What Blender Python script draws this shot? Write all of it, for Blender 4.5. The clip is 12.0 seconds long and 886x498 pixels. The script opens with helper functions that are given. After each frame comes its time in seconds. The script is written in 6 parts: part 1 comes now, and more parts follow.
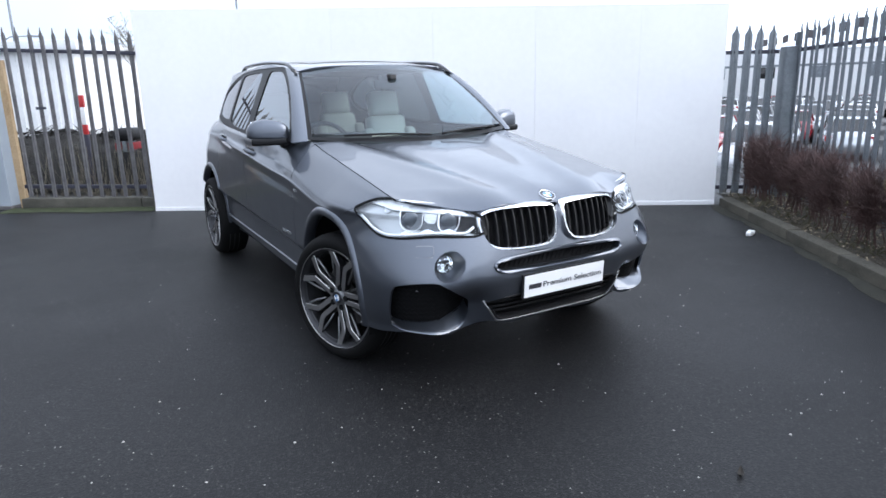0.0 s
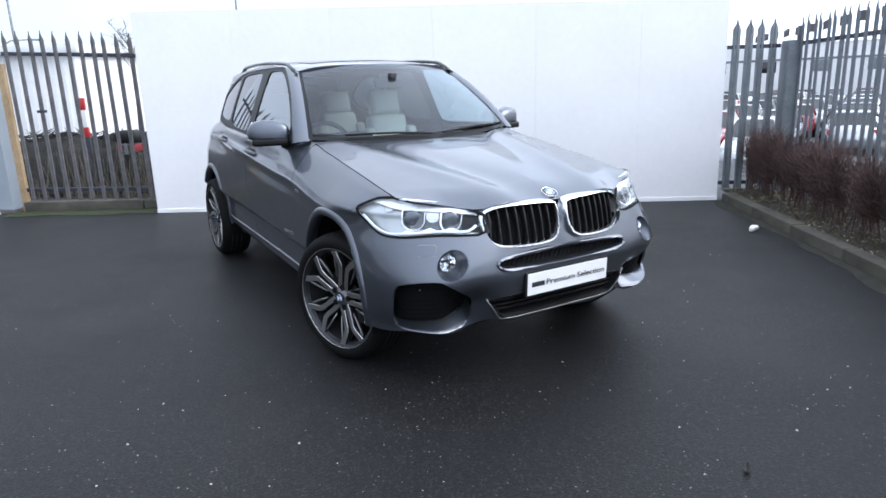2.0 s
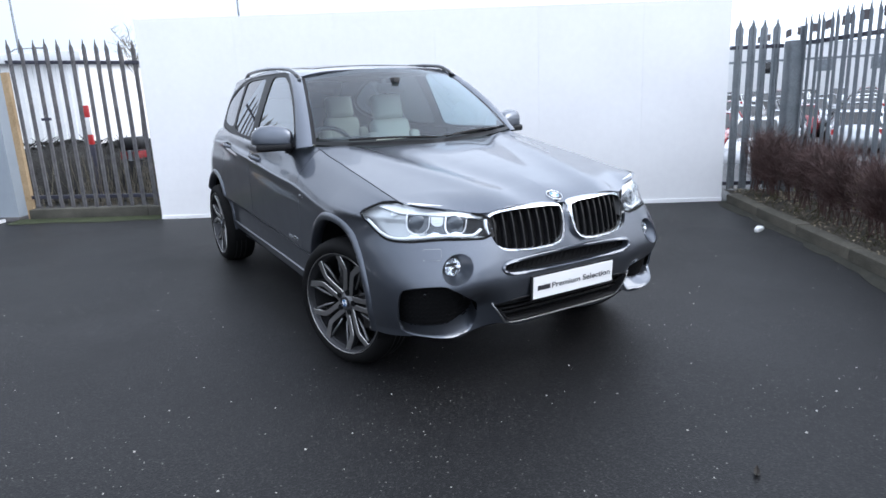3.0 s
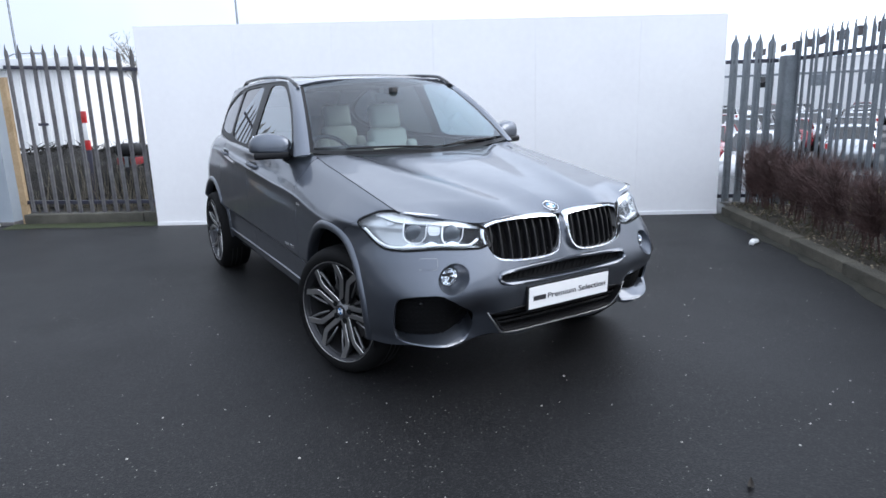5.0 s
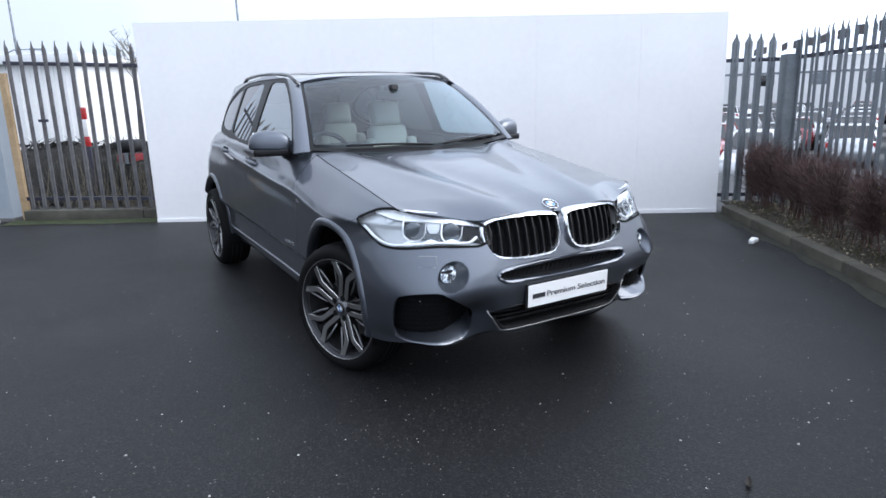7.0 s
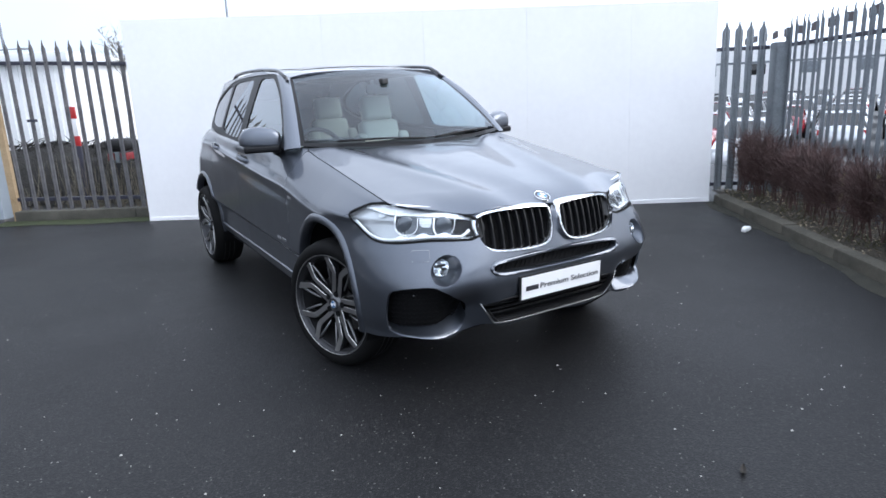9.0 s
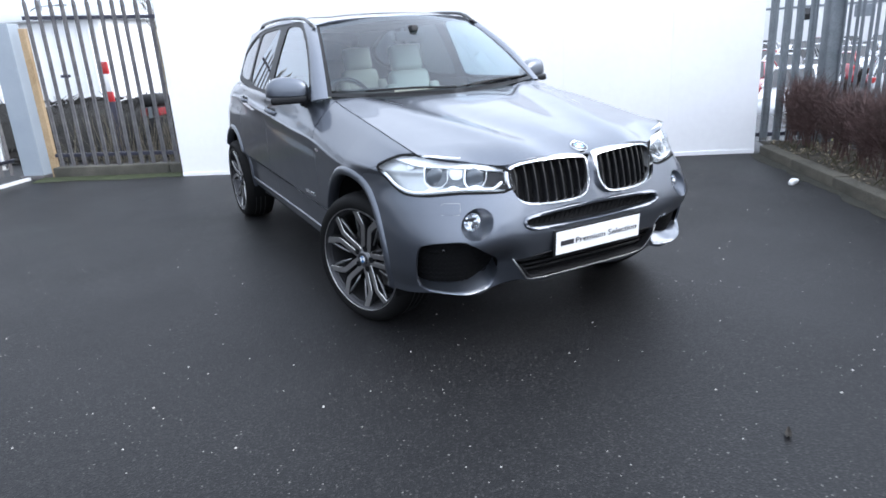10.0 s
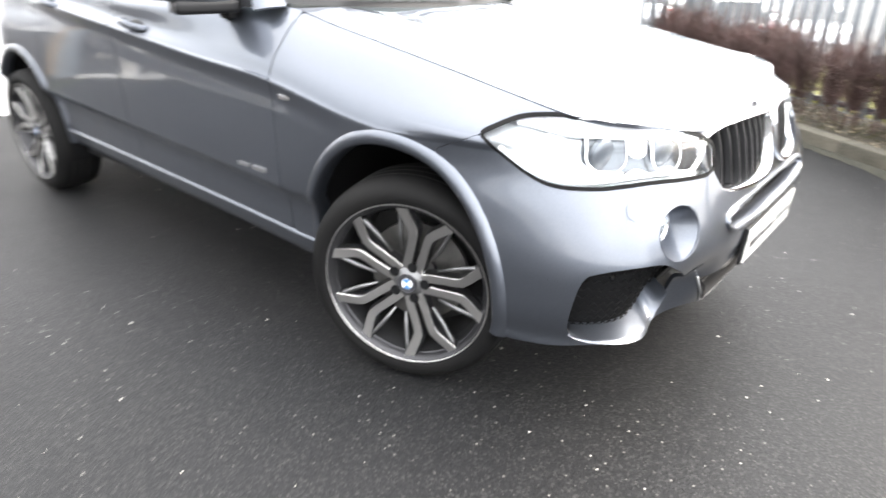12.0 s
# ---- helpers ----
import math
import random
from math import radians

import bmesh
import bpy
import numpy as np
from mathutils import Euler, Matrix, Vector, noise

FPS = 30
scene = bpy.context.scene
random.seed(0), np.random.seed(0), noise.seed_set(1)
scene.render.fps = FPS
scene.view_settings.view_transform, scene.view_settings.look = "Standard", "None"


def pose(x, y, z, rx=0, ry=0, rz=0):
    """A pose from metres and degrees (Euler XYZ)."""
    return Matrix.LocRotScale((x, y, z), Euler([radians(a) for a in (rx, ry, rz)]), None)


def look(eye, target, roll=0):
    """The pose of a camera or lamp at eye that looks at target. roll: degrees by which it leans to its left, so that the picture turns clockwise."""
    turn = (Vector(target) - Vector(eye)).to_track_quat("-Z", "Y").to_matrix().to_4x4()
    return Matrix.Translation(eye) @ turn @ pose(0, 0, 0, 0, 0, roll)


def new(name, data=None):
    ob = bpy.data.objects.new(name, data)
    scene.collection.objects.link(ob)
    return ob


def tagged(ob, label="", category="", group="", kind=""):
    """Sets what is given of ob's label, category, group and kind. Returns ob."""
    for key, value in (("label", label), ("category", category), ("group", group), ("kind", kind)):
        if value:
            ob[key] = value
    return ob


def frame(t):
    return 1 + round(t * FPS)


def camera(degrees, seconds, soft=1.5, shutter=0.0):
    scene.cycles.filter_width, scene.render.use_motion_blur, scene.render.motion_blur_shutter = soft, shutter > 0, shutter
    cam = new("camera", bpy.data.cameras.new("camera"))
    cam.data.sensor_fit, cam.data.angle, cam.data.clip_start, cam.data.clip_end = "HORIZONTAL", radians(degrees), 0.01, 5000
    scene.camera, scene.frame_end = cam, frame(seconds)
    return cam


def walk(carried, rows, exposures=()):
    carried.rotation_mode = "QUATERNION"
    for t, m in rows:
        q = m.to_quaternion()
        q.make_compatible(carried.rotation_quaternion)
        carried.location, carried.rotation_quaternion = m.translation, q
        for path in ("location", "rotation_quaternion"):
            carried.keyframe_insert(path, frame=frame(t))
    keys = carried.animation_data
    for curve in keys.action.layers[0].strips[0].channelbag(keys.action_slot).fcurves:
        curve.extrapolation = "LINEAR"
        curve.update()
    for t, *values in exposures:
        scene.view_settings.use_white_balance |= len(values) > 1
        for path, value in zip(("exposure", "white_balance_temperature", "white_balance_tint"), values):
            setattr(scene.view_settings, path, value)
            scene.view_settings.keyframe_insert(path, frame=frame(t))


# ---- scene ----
cam = camera(69.1, 12.0, soft=1.6, shutter=0.4)
PATH = [
    (0, (-0.126, 0.009, 1.451), (0.874, 1.673, 0.97), -1.3),
    (0.5, (-0.124, 0.013, 1.45), (0.886, 1.67, 0.968), -2.1),
    (1, (-0.123, 0.014, 1.454), (0.882, 1.675, 0.976), -2.0),
    (1.5, (-0.119, 0.014, 1.45), (0.877, 1.68, 0.968), -1.9),
    (2, (-0.121, 0.018, 1.449), (0.872, 1.685, 0.964), -2.0),
    (2.5, (-0.122, 0.023, 1.449), (0.872, 1.688, 0.958), -1.7),
    (3, (-0.122, 0.028, 1.45), (0.863, 1.703, 0.976), -2.6),
    (5, (-0.129, 0.024, 1.452), (0.872, 1.697, 1.006), -1.9),
    (5.5, (-0.128, 0.02, 1.451), (0.879, 1.689, 1.002), -1.7),
    (6, (-0.129, 0.018, 1.456), (0.903, 1.671, 1.006), -1.7),
    (6.5, (-0.132, 0.019, 1.454), (0.873, 1.689, 1.007), -1.8),
    (7, (-0.127, 0.023, 1.452), (0.873, 1.694, 0.999), -1.7),
    (9, (-0.116, 0.02, 1.45), (0.895, 1.68, 0.978), -2.6),
    (9.5, (-0.092, 0.018, 1.446), (0.922, 1.674, 0.97), -2.9),
    (10, (-0.057, 0.099, 1.416), (0.84, 1.782, 0.816), -3.5),
    (10.2, (-0.089, 0.205, 1.39), (0.822, 1.872, 0.764), -3.4),
    (10.5, (-0.159, 0.484, 1.369), (0.782, 2.106, 0.674), 0.1),
    (10.7, (-0.195, 0.652, 1.387), (0.781, 2.268, 0.726), -0.9),
    (11, (-0.214, 0.937, 1.374), (0.793, 2.537, 0.724), -1.0),
    (11.2, (-0.194, 1.168, 1.332), (0.65, 2.765, 0.472), -6.1),
    (11.5, (-0.228, 1.446, 1.356), (0.633, 3.1, 0.634), -4.5),
    (11.7, (-0.258, 1.63, 1.335), (0.848, 3.141, 0.632), -2.0),
    (11.8, (-0.243, 1.74, 1.325), (0.981, 3.116, 0.544), -0.6),
    (12, (-0.249, 1.928, 1.33), (1.153, 3.084, 0.495), 0.4),
]
EXPOSURES = [(0.0, -0.1, 6250, 10), (3.2, -0.13, 6250, 10), (5.0, -0.27, 6250, 10), (7.2, -0.28, 6250, 10), (9.0, -0.12, 6250, 10), (9.7, -0.06, 6250, 10), (10.0, 0.22, 6250, 10), (10.5, 0.82, 6250, 10), (11.0, 1.24, 6250, 10), (11.3, 1.6, 6350, 10), (11.5, 2.35, 6400, 10), (11.8, 1.9, 6900, 10), (12.0, 1.74, 7600, 10)]
walk(cam, [(t, look(eye, target, roll)) for t, eye, target, roll in PATH], EXPOSURES)

# ---- light: a bright overcast sky, and a weak veiled sun ----
world = bpy.data.worlds.new("world")
scene.world = world
world.use_nodes = True
wn, wl = world.node_tree.nodes, world.node_tree.links
wn.clear()
sky = wn.new("ShaderNodeTexSky")
sky.sky_type, sky.sun_disc = "NISHITA", False
sky.sun_elevation, sky.sun_rotation = radians(35), radians(131)
sky.air_density, sky.dust_density, sky.ozone_density = 1.0, 3.0, 1.0
cloud = wn.new("ShaderNodeMix")  # an even cloud layer in front of the clear sky
cloud.data_type = "RGBA"
cloud.inputs[0].default_value = 0.8
sky_at, drift = wn.new("ShaderNodeTexCoord"), wn.new("ShaderNodeTexNoise")
drift.inputs["Scale"].default_value, drift.inputs["Detail"].default_value = 2.2, 4.0
bank = wn.new("ShaderNodeValToRGB")  # thicker and thinner cloud
bank.color_ramp.elements[0].position, bank.color_ramp.elements[0].color = 0.34, (11.3, 12.6, 14.9, 1)
bank.color_ramp.elements[1].position, bank.color_ramp.elements[1].color = 0.66, (14.7, 15.9, 18.1, 1)
wl.new(sky_at.outputs["Generated"], drift.inputs["Vector"])
wl.new(drift.outputs["Fac"], bank.inputs[0])
towards = wn.new("ShaderNodeVectorMath")  # cosine of the angle to the veiled sun
towards.operation = "DOT_PRODUCT"
towards.inputs[1].default_value = (0.62, -0.54, 0.57)
glow = wn.new("ShaderNodeMapRange")  # cloud is thin and bright round the sun, thicker opposite
glow.inputs["From Min"].default_value, glow.inputs["From Max"].default_value = -0.6, 1.0
glow.inputs["To Min"].default_value, glow.inputs["To Max"].default_value = 0.70, 1.78
shine = wn.new("ShaderNodeVectorMath")
shine.operation = "SCALE"
wl.new(sky_at.outputs["Generated"], towards.inputs[0])
wl.new(towards.outputs["Value"], glow.inputs["Value"])
wl.new(bank.outputs[0], shine.inputs[0])
wl.new(glow.outputs[0], shine.inputs["Scale"])
wl.new(shine.outputs[0], cloud.inputs[7])
wbg, wout = wn.new("ShaderNodeBackground"), wn.new("ShaderNodeOutputWorld")
wbg.inputs["Strength"].default_value = 0.132
wl.new(sky.outputs[0], cloud.inputs[6])
wl.new(cloud.outputs[2], wbg.inputs["Color"])
wl.new(wbg.outputs[0], wout.inputs["Surface"])
sun = new("sun", bpy.data.lights.new("sun", "SUN"))
sun.data.energy, sun.data.angle, sun.data.color = 2.4, radians(44), (1.0, 0.97, 0.93)
sun.matrix_world = look((0, 0, 0), (-0.66, 0.57, -0.61))

# ---- materials ----
def material(name, color=(0.5, 0.5, 0.5), rough=0.5, metal=0.0, coat=0.0, spec=0.5):
    m = bpy.data.materials.new(name)
    m.use_nodes = True
    b = m.node_tree.nodes["Principled BSDF"]
    b.inputs["Base Color"].default_value = (*color, 1)
    b.inputs["Roughness"].default_value = rough
    b.inputs["Metallic"].default_value = metal
    b.inputs["Coat Weight"].default_value = coat
    b.inputs["Coat Roughness"].default_value = 0.06
    b.inputs["Specular IOR Level"].default_value = spec
    return m


def node(m, kind, **inputs):
    n = m.node_tree.nodes.new(kind)
    for key, value in inputs.items():
        n.inputs[key.replace("_", " ")].default_value = value
    return n


def place(m, scale=1.0):
    """Object-space coordinates, in metres times scale."""
    c, mp = node(m, "ShaderNodeTexCoord"), node(m, "ShaderNodeMapping")
    mp.inputs["Scale"].default_value = (scale, scale, scale) if not isinstance(scale, tuple) else scale
    m.node_tree.links.new(c.outputs["Object"], mp.inputs["Vector"])
    return mp.outputs[0]


def ramp(m, source, stops):
    r = node(m, "ShaderNodeValToRGB")
    e = r.color_ramp.elements
    while len(e) < len(stops):
        e.new(0.5)
    for k, (pos, col) in zip(e, stops):
        k.position, k.color = pos, (*col, 1)
    m.node_tree.links.new(source, r.inputs[0])
    return r.outputs[0]


def noise_of(m, where, scale, detail=4.0, rough=0.55):
    n = node(m, "ShaderNodeTexNoise", Scale=scale, Detail=detail, Roughness=rough)
    m.node_tree.links.new(where, n.inputs["Vector"])
    return n.outputs["Fac"]


def mix_color(m, fac, a, b, blend="MIX"):
    x = node(m, "ShaderNodeMix")
    x.data_type, x.blend_type = "RGBA", blend
    for socket, value in ((x.inputs[0], fac), (x.inputs[6], a), (x.inputs[7], b)):
        if isinstance(value, bpy.types.NodeSocket):
            m.node_tree.links.new(value, socket)
        else:
            socket.default_value = value if not isinstance(value, tuple) else (*value, 1)
    return x.outputs[2]


def bump(m, source, strength, distance=0.01):
    b = node(m, "ShaderNodeBump", Strength=strength, Distance=distance)
    m.node_tree.links.new(source, b.inputs["Height"])
    m.node_tree.links.new(b.outputs[0], m.node_tree.nodes["Principled BSDF"].inputs["Normal"])


def into(m, source, name):
    m.node_tree.links.new(source, m.node_tree.nodes["Principled BSDF"].inputs[name])


def mottled(name, dark, light, scale, rough=0.8, relief=0.3, metal=0.0, fine=40.0, distance=0.01):
    """Two scales of variation between two colours, with fine relief."""
    m = material(name, light, rough, metal)
    w = place(m)
    a, b = noise_of(m, w, scale), noise_of(m, w, scale * fine, 2.0)
    col = ramp(m, a, [(0.3, dark), (0.7, light)])
    col = mix_color(m, 0.35, col, ramp(m, b, [(0.3, dark), (0.7, light)]))
    into(m, col, "Base Color")
    if relief:
        bump(m, b, relief, distance)
    return m


def asphalt():
    m = material("asphalt", (0.05, 0.05, 0.052), 0.75, spec=0.22)
    w = place(m)
    large, mid, fine = noise_of(m, w, 0.45, 5.0), noise_of(m, w, 6.0, 6.0, 0.7), noise_of(m, w, 170.0, 3.0)
    col = ramp(m, large, [(0.3, (0.0045, 0.0047, 0.0052)), (0.7, (0.010, 0.0103, 0.0110))])
    col = mix_color(m, 0.3, col, ramp(m, mid, [(0.3, (0.007, 0.007, 0.008)), (0.7, (0.016, 0.016, 0.017))]))
    col = mix_color(m, 0.35, col, ramp(m, fine, [(0.35, (0.005, 0.005, 0.006)), (0.7, (0.026, 0.026, 0.028))]))
    # worn-out light aggregate: scattered stone chips, denser in patches
    chips = node(m, "ShaderNodeTexVoronoi", Scale=52.0, Randomness=1.0)
    m.node_tree.links.new(w, chips.inputs["Vector"])
    near = ramp(m, chips.outputs["Distance"], [(0.0, (1, 1, 1)), (0.16, (1, 1, 1)), (0.24, (0, 0, 0))])
    some = node(m, "ShaderNodeSeparateColor")
    m.node_tree.links.new(chips.outputs["Color"], some.inputs[0])
    pick = ramp(m, some.outputs[0], [(0.72, (0, 0, 0)), (0.80, (1, 1, 1))])
    patch = ramp(m, noise_of(m, w, 1.3, 3.0), [(0.40, (0.06, 0.06, 0.06)), (0.62, (1, 1, 1))])
    fac = mix_color(m, 1.0, mix_color(m, 1.0, near, pick, "MULTIPLY"), patch, "MULTIPLY")
    tint = ramp(m, some.outputs[1], [(0.0, (0.07, 0.068, 0.064)), (0.7, (0.24, 0.23, 0.215)), (1.0, (0.60, 0.58, 0.54))])
    col = mix_color(m, fac, col, tint)
    grit = node(m, "ShaderNodeTexVoronoi", Scale=120.0, Randomness=1.0)
    m.node_tree.links.new(w, grit.inputs["Vector"])
    gsep = node(m, "ShaderNodeSeparateColor")
    m.node_tree.links.new(grit.outputs["Color"], gsep.inputs[0])
    gfac = mix_color(m, 1.0, ramp(m, grit.outputs["Distance"], [(0.0, (1, 1, 1)), (0.22, (1, 1, 1)), (0.34, (0, 0, 0))]), ramp(m, gsep.outputs[0], [(0.72, (0, 0, 0)), (0.80, (0.32, 0.32, 0.32))]), "MULTIPLY")
    col = mix_color(m, gfac, col, ramp(m, gsep.outputs[1], [(0.0, (0.05, 0.05, 0.05)), (1.0, (0.19, 0.185, 0.175))]))
    # every grain of aggregate has its own tone
    grain = node(m, "ShaderNodeTexVoronoi", Scale=130.0, Randomness=1.0)
    m.node_tree.links.new(w, grain.inputs["Vector"])
    tone = node(m, "ShaderNodeSeparateColor")
    m.node_tree.links.new(grain.outputs["Color"], tone.inputs[0])
    col = mix_color(m, 0.36, col, ramp(m, tone.outputs[2], [(0.0, (0.0015, 0.0015, 0.0017)), (0.55, (0.007, 0.007, 0.0074)), (0.85, (0.024, 0.024, 0.024)), (1.0, (0.052, 0.051, 0.049))]))
    into(m, col, "Base Color")
    into(m, ramp(m, large, [(0.3, (0.44,) * 3), (0.75, (0.60,) * 3)]), "Roughness")
    bump(m, mix_color(m, 0.5, mix_color(m, 0.5, fine, mid), grain.outputs["Distance"]), 0.45, 0.005)
    return m


def car_paint():
    m = material("grey_metallic_paint", (0.13, 0.14, 0.16), 0.26, 0.92, 1.0)
    m.node_tree.nodes["Principled BSDF"].inputs["Coat IOR"].default_value = 1.5
    m.node_tree.nodes["Principled BSDF"].inputs["Coat Roughness"].default_value = 0.055
    w = place(m)
    flake = noise_of(m, w, 500.0, 1.0)
    into(m, ramp(m, flake, [(0.35, (0.098, 0.109, 0.132)), (0.65, (0.118, 0.131, 0.157))]), "Base Color")
    into(m, ramp(m, noise_of(m, w, 7.0), [(0.3, (0.36,) * 3), (0.7, (0.40,) * 3)]), "Roughness")
    return m


def glass(name, tint, clear=0.9):
    """A thin pane: tinted clear, with a mirror-like gloss that grows at grazing angles."""
    m = bpy.data.materials.new(name)
    m.use_nodes = True
    t = m.node_tree
    t.nodes.clear()
    out, mix = t.nodes.new("ShaderNodeOutputMaterial"), t.nodes.new("ShaderNodeMixShader")
    tr, gl, fr = t.nodes.new("ShaderNodeBsdfTransparent"), t.nodes.new("ShaderNodeBsdfGlossy"), t.nodes.new("ShaderNodeLayerWeight")
    power, add = t.nodes.new("ShaderNodeMath"), t.nodes.new("ShaderNodeMath")
    tr.inputs[0].default_value = (*tint, 1)
    gl.inputs["Roughness"].default_value = 0.01
    gl.inputs["Color"].default_value = (0.95, 0.97, 1, 1)
    least = ((clear - 1) / (clear + 1)) ** 2
    fr.inputs["Blend"].default_value = 0.5
    power.operation, power.inputs[1].default_value = "POWER", 4.0
    add.operation, add.inputs[1].default_value, add.inputs[2].default_value = "MULTIPLY_ADD", 1 - least, least
    t.links.new(fr.outputs["Facing"], power.inputs[0])
    t.links.new(power.outputs[0], add.inputs[0])
    t.links.new(add.outputs[0], mix.inputs[0])
    t.links.new(tr.outputs[0], mix.inputs[1])
    t.links.new(gl.outputs[0], mix.inputs[2])
    t.links.new(mix.outputs[0], out.inputs[0])
    return m


PAINT = car_paint()
ASPHALT = asphalt()
CHROME = material("chrome", (0.82, 0.83, 0.85), 0.12, 1.0)
SATIN = material("satin_silver", (0.62, 0.63, 0.65), 0.28, 1.0)
SATIN_GREY = material("satin_grey", (0.26, 0.265, 0.27), 0.4, 0.8)
TRIM_BLACK = material("satin_black_trim", (0.008, 0.008, 0.009), 0.4, spec=0.22)
LAMP_GREY = material("lamp_grey", (0.12, 0.128, 0.14), 0.25, 0.5)
BLACK_PLASTIC = mottled("black_plastic", (0.009, 0.009, 0.010), (0.017, 0.017, 0.018), 6.0, 0.6, 0.1, fine=60.0)
BLACK_PLASTIC.node_tree.nodes["Principled BSDF"].inputs["Specular IOR Level"].default_value = 0.25
MATT_BLACK = material("matt_black", (0.006, 0.006, 0.0065), 0.8, spec=0.12)
WINDOW_BROWN = material("dull_window", (0.035, 0.022, 0.026), 0.45, spec=0.2)
SLAT = material("black_slat", (0.007, 0.007, 0.008), 0.42, spec=0.25)
GLOSS_BLACK = material("gloss_black", (0.007, 0.007, 0.008), 0.08, 0.0, 0.6)
NEAR_BLACK = material("near_black", (0.012, 0.012, 0.012), 0.6)
TYRE = mottled("tyre_rubber", (0.004, 0.004, 0.0043), (0.009, 0.0087, 0.0085), 5.0, 0.72, 0.2, fine=50.0, distance=0.002)
RIM_FACE = material("machined_rim", (0.52, 0.51, 0.50), 0.32, 1.0)
RIM_RIB = material("rim_rib", (0.20, 0.20, 0.205), 0.45, 0.9)
RIM_DARK = material("grey_rim", (0.04, 0.04, 0.043), 0.38, 0.7)
BRAKE = mottled("brake_steel", (0.12, 0.12, 0.12), (0.28, 0.27, 0.26), 20.0, 0.4, 0.1, 0.9)
TYRE.node_tree.nodes["Principled BSDF"].inputs["Specular IOR Level"].default_value = 0.12
WINDSCREEN_GLASS = glass("windscreen_glass", (0.46, 0.60, 0.66), 1.66)
SIDE_GLASS = glass("side_glass", (0.72, 0.80, 0.83), 3.1)
DARK_GLASS = glass("dark_glass", (0.07, 0.075, 0.08), 2.1)
LENS = glass("lamp_lens", (0.95, 0.97, 0.98), 1.20)
LAMP_SILVER = material("lamp_reflector", (0.60, 0.615, 0.63), 0.25, 0.35)
LAMP_WHITE = material("lamp_white", (0.84, 0.85, 0.87), 0.2, 0.1, 0.5)
LEATHER = mottled("cream_leather", (0.44, 0.445, 0.38), (0.53, 0.535, 0.46), 4.0, 0.5, 0.25, fine=60.0, distance=0.002)
INTERIOR = mottled("dark_trim", (0.018, 0.018, 0.019), (0.035, 0.034, 0.034), 5.0, 0.65, 0.2)
HEADLINER = mottled("headliner", (0.16, 0.16, 0.16), (0.22, 0.22, 0.215), 5.0, 0.9, 0.1)
WHITE_BOARD = mottled("white_board", (0.825, 0.820, 0.828), (0.89, 0.886, 0.89), 1.1, 0.55, 0.05, fine=12.0, distance=0.002)
PLATE_WHITE = material("plate_white", (0.80, 0.80, 0.80), 0.25, 0.0, 0.3)
INK = material("dark_ink", (0.03, 0.03, 0.035), 0.4)
BLUE = material("badge_blue", (0.12, 0.30, 0.60), 0.25, 0.3, 0.8)
GALVANISED = mottled("galvanised_steel", (0.125, 0.142, 0.158), (0.265, 0.288, 0.312), 4.0, 0.55, 0.15, 0.35, fine=12.0)
WEATHERED = mottled("weathered_steel", (0.055, 0.055, 0.066), (0.21, 0.20, 0.195), 6.0, 0.65, 0.2, 0.25, fine=9.0)
DARK_RAIL = mottled("dark_rail", (0.025, 0.025, 0.04), (0.06, 0.06, 0.08), 5.0, 0.55, 0.15, 0.3)
CONCRETE = mottled("mossy_concrete", (0.024, 0.023, 0.015), (0.125, 0.112, 0.088), 3.4, 0.9, 0.6, fine=25.0, distance=0.02)
SOIL = mottled("bed_soil", (0.012, 0.010, 0.007), (0.058, 0.046, 0.031), 4.0, 0.95, 0.9, fine=12.0, distance=0.05)
GRASS = mottled("moss", (0.020, 0.028, 0.010), (0.052, 0.064, 0.024), 7.0, 0.95, 0.8, fine=12.0, distance=0.02)
DIRT = mottled("kerb_dirt", (0.013, 0.014, 0.009), (0.040, 0.037, 0.026), 6.0, 0.95, 0.8, fine=14.0, distance=0.02)
TWIG = mottled("red_brown_twig", (0.034, 0.021, 0.019), (0.145, 0.084, 0.076), 5.0, 0.8, 0.2)
SCRUB = mottled("dark_scrub", (0.003, 0.003, 0.0025), (0.019, 0.017, 0.013), 2.5, 0.95, 0.9, fine=20.0, distance=0.08)
WOOD = mottled("raw_timber", (0.28, 0.19, 0.10), (0.48, 0.35, 0.21), 5.0, 0.8, 0.3, fine=8.0)
RED_PAINT = material("red_paint", (0.42, 0.02, 0.02), 0.35, 0.0, 0.5)
WHITE_PAINT = mottled("white_paint", (0.72, 0.72, 0.72), (0.82, 0.82, 0.82), 3.0, 0.5, 0.05)
CLADDING = mottled("pale_cladding", (0.62, 0.64, 0.66), (0.78, 0.79, 0.80), 0.5, 0.5, 0.05)
FIELD = mottled("far_ground", (0.05, 0.052, 0.054), (0.11, 0.112, 0.112), 0.08, 0.95, 0.3)
VERGE = mottled("verge_grass", (0.12, 0.12, 0.025), (0.26, 0.25, 0.06), 5.0, 0.9, 0.5, fine=14.0, distance=0.03)
DARK_RED = material("dull_red", (0.20, 0.015, 0.02), 0.5)
POST_GREY = mottled("post_grey", (0.27, 0.31, 0.35), (0.36, 0.40, 0.44), 2.0, 0.6, 0.1)
DEAD_STEM = mottled("dead_stem", (0.03, 0.026, 0.018), (0.24, 0.21, 0.155), 9.0, 0.9, 0.1)
PLINTH = mottled("pale_stone", (0.030, 0.029, 0.022), (0.12, 0.112, 0.092), 3.0, 0.9, 0.6, fine=25.0, distance=0.02)
LITTER = material("white_plastic", (0.85, 0.85, 0.83), 0.4)
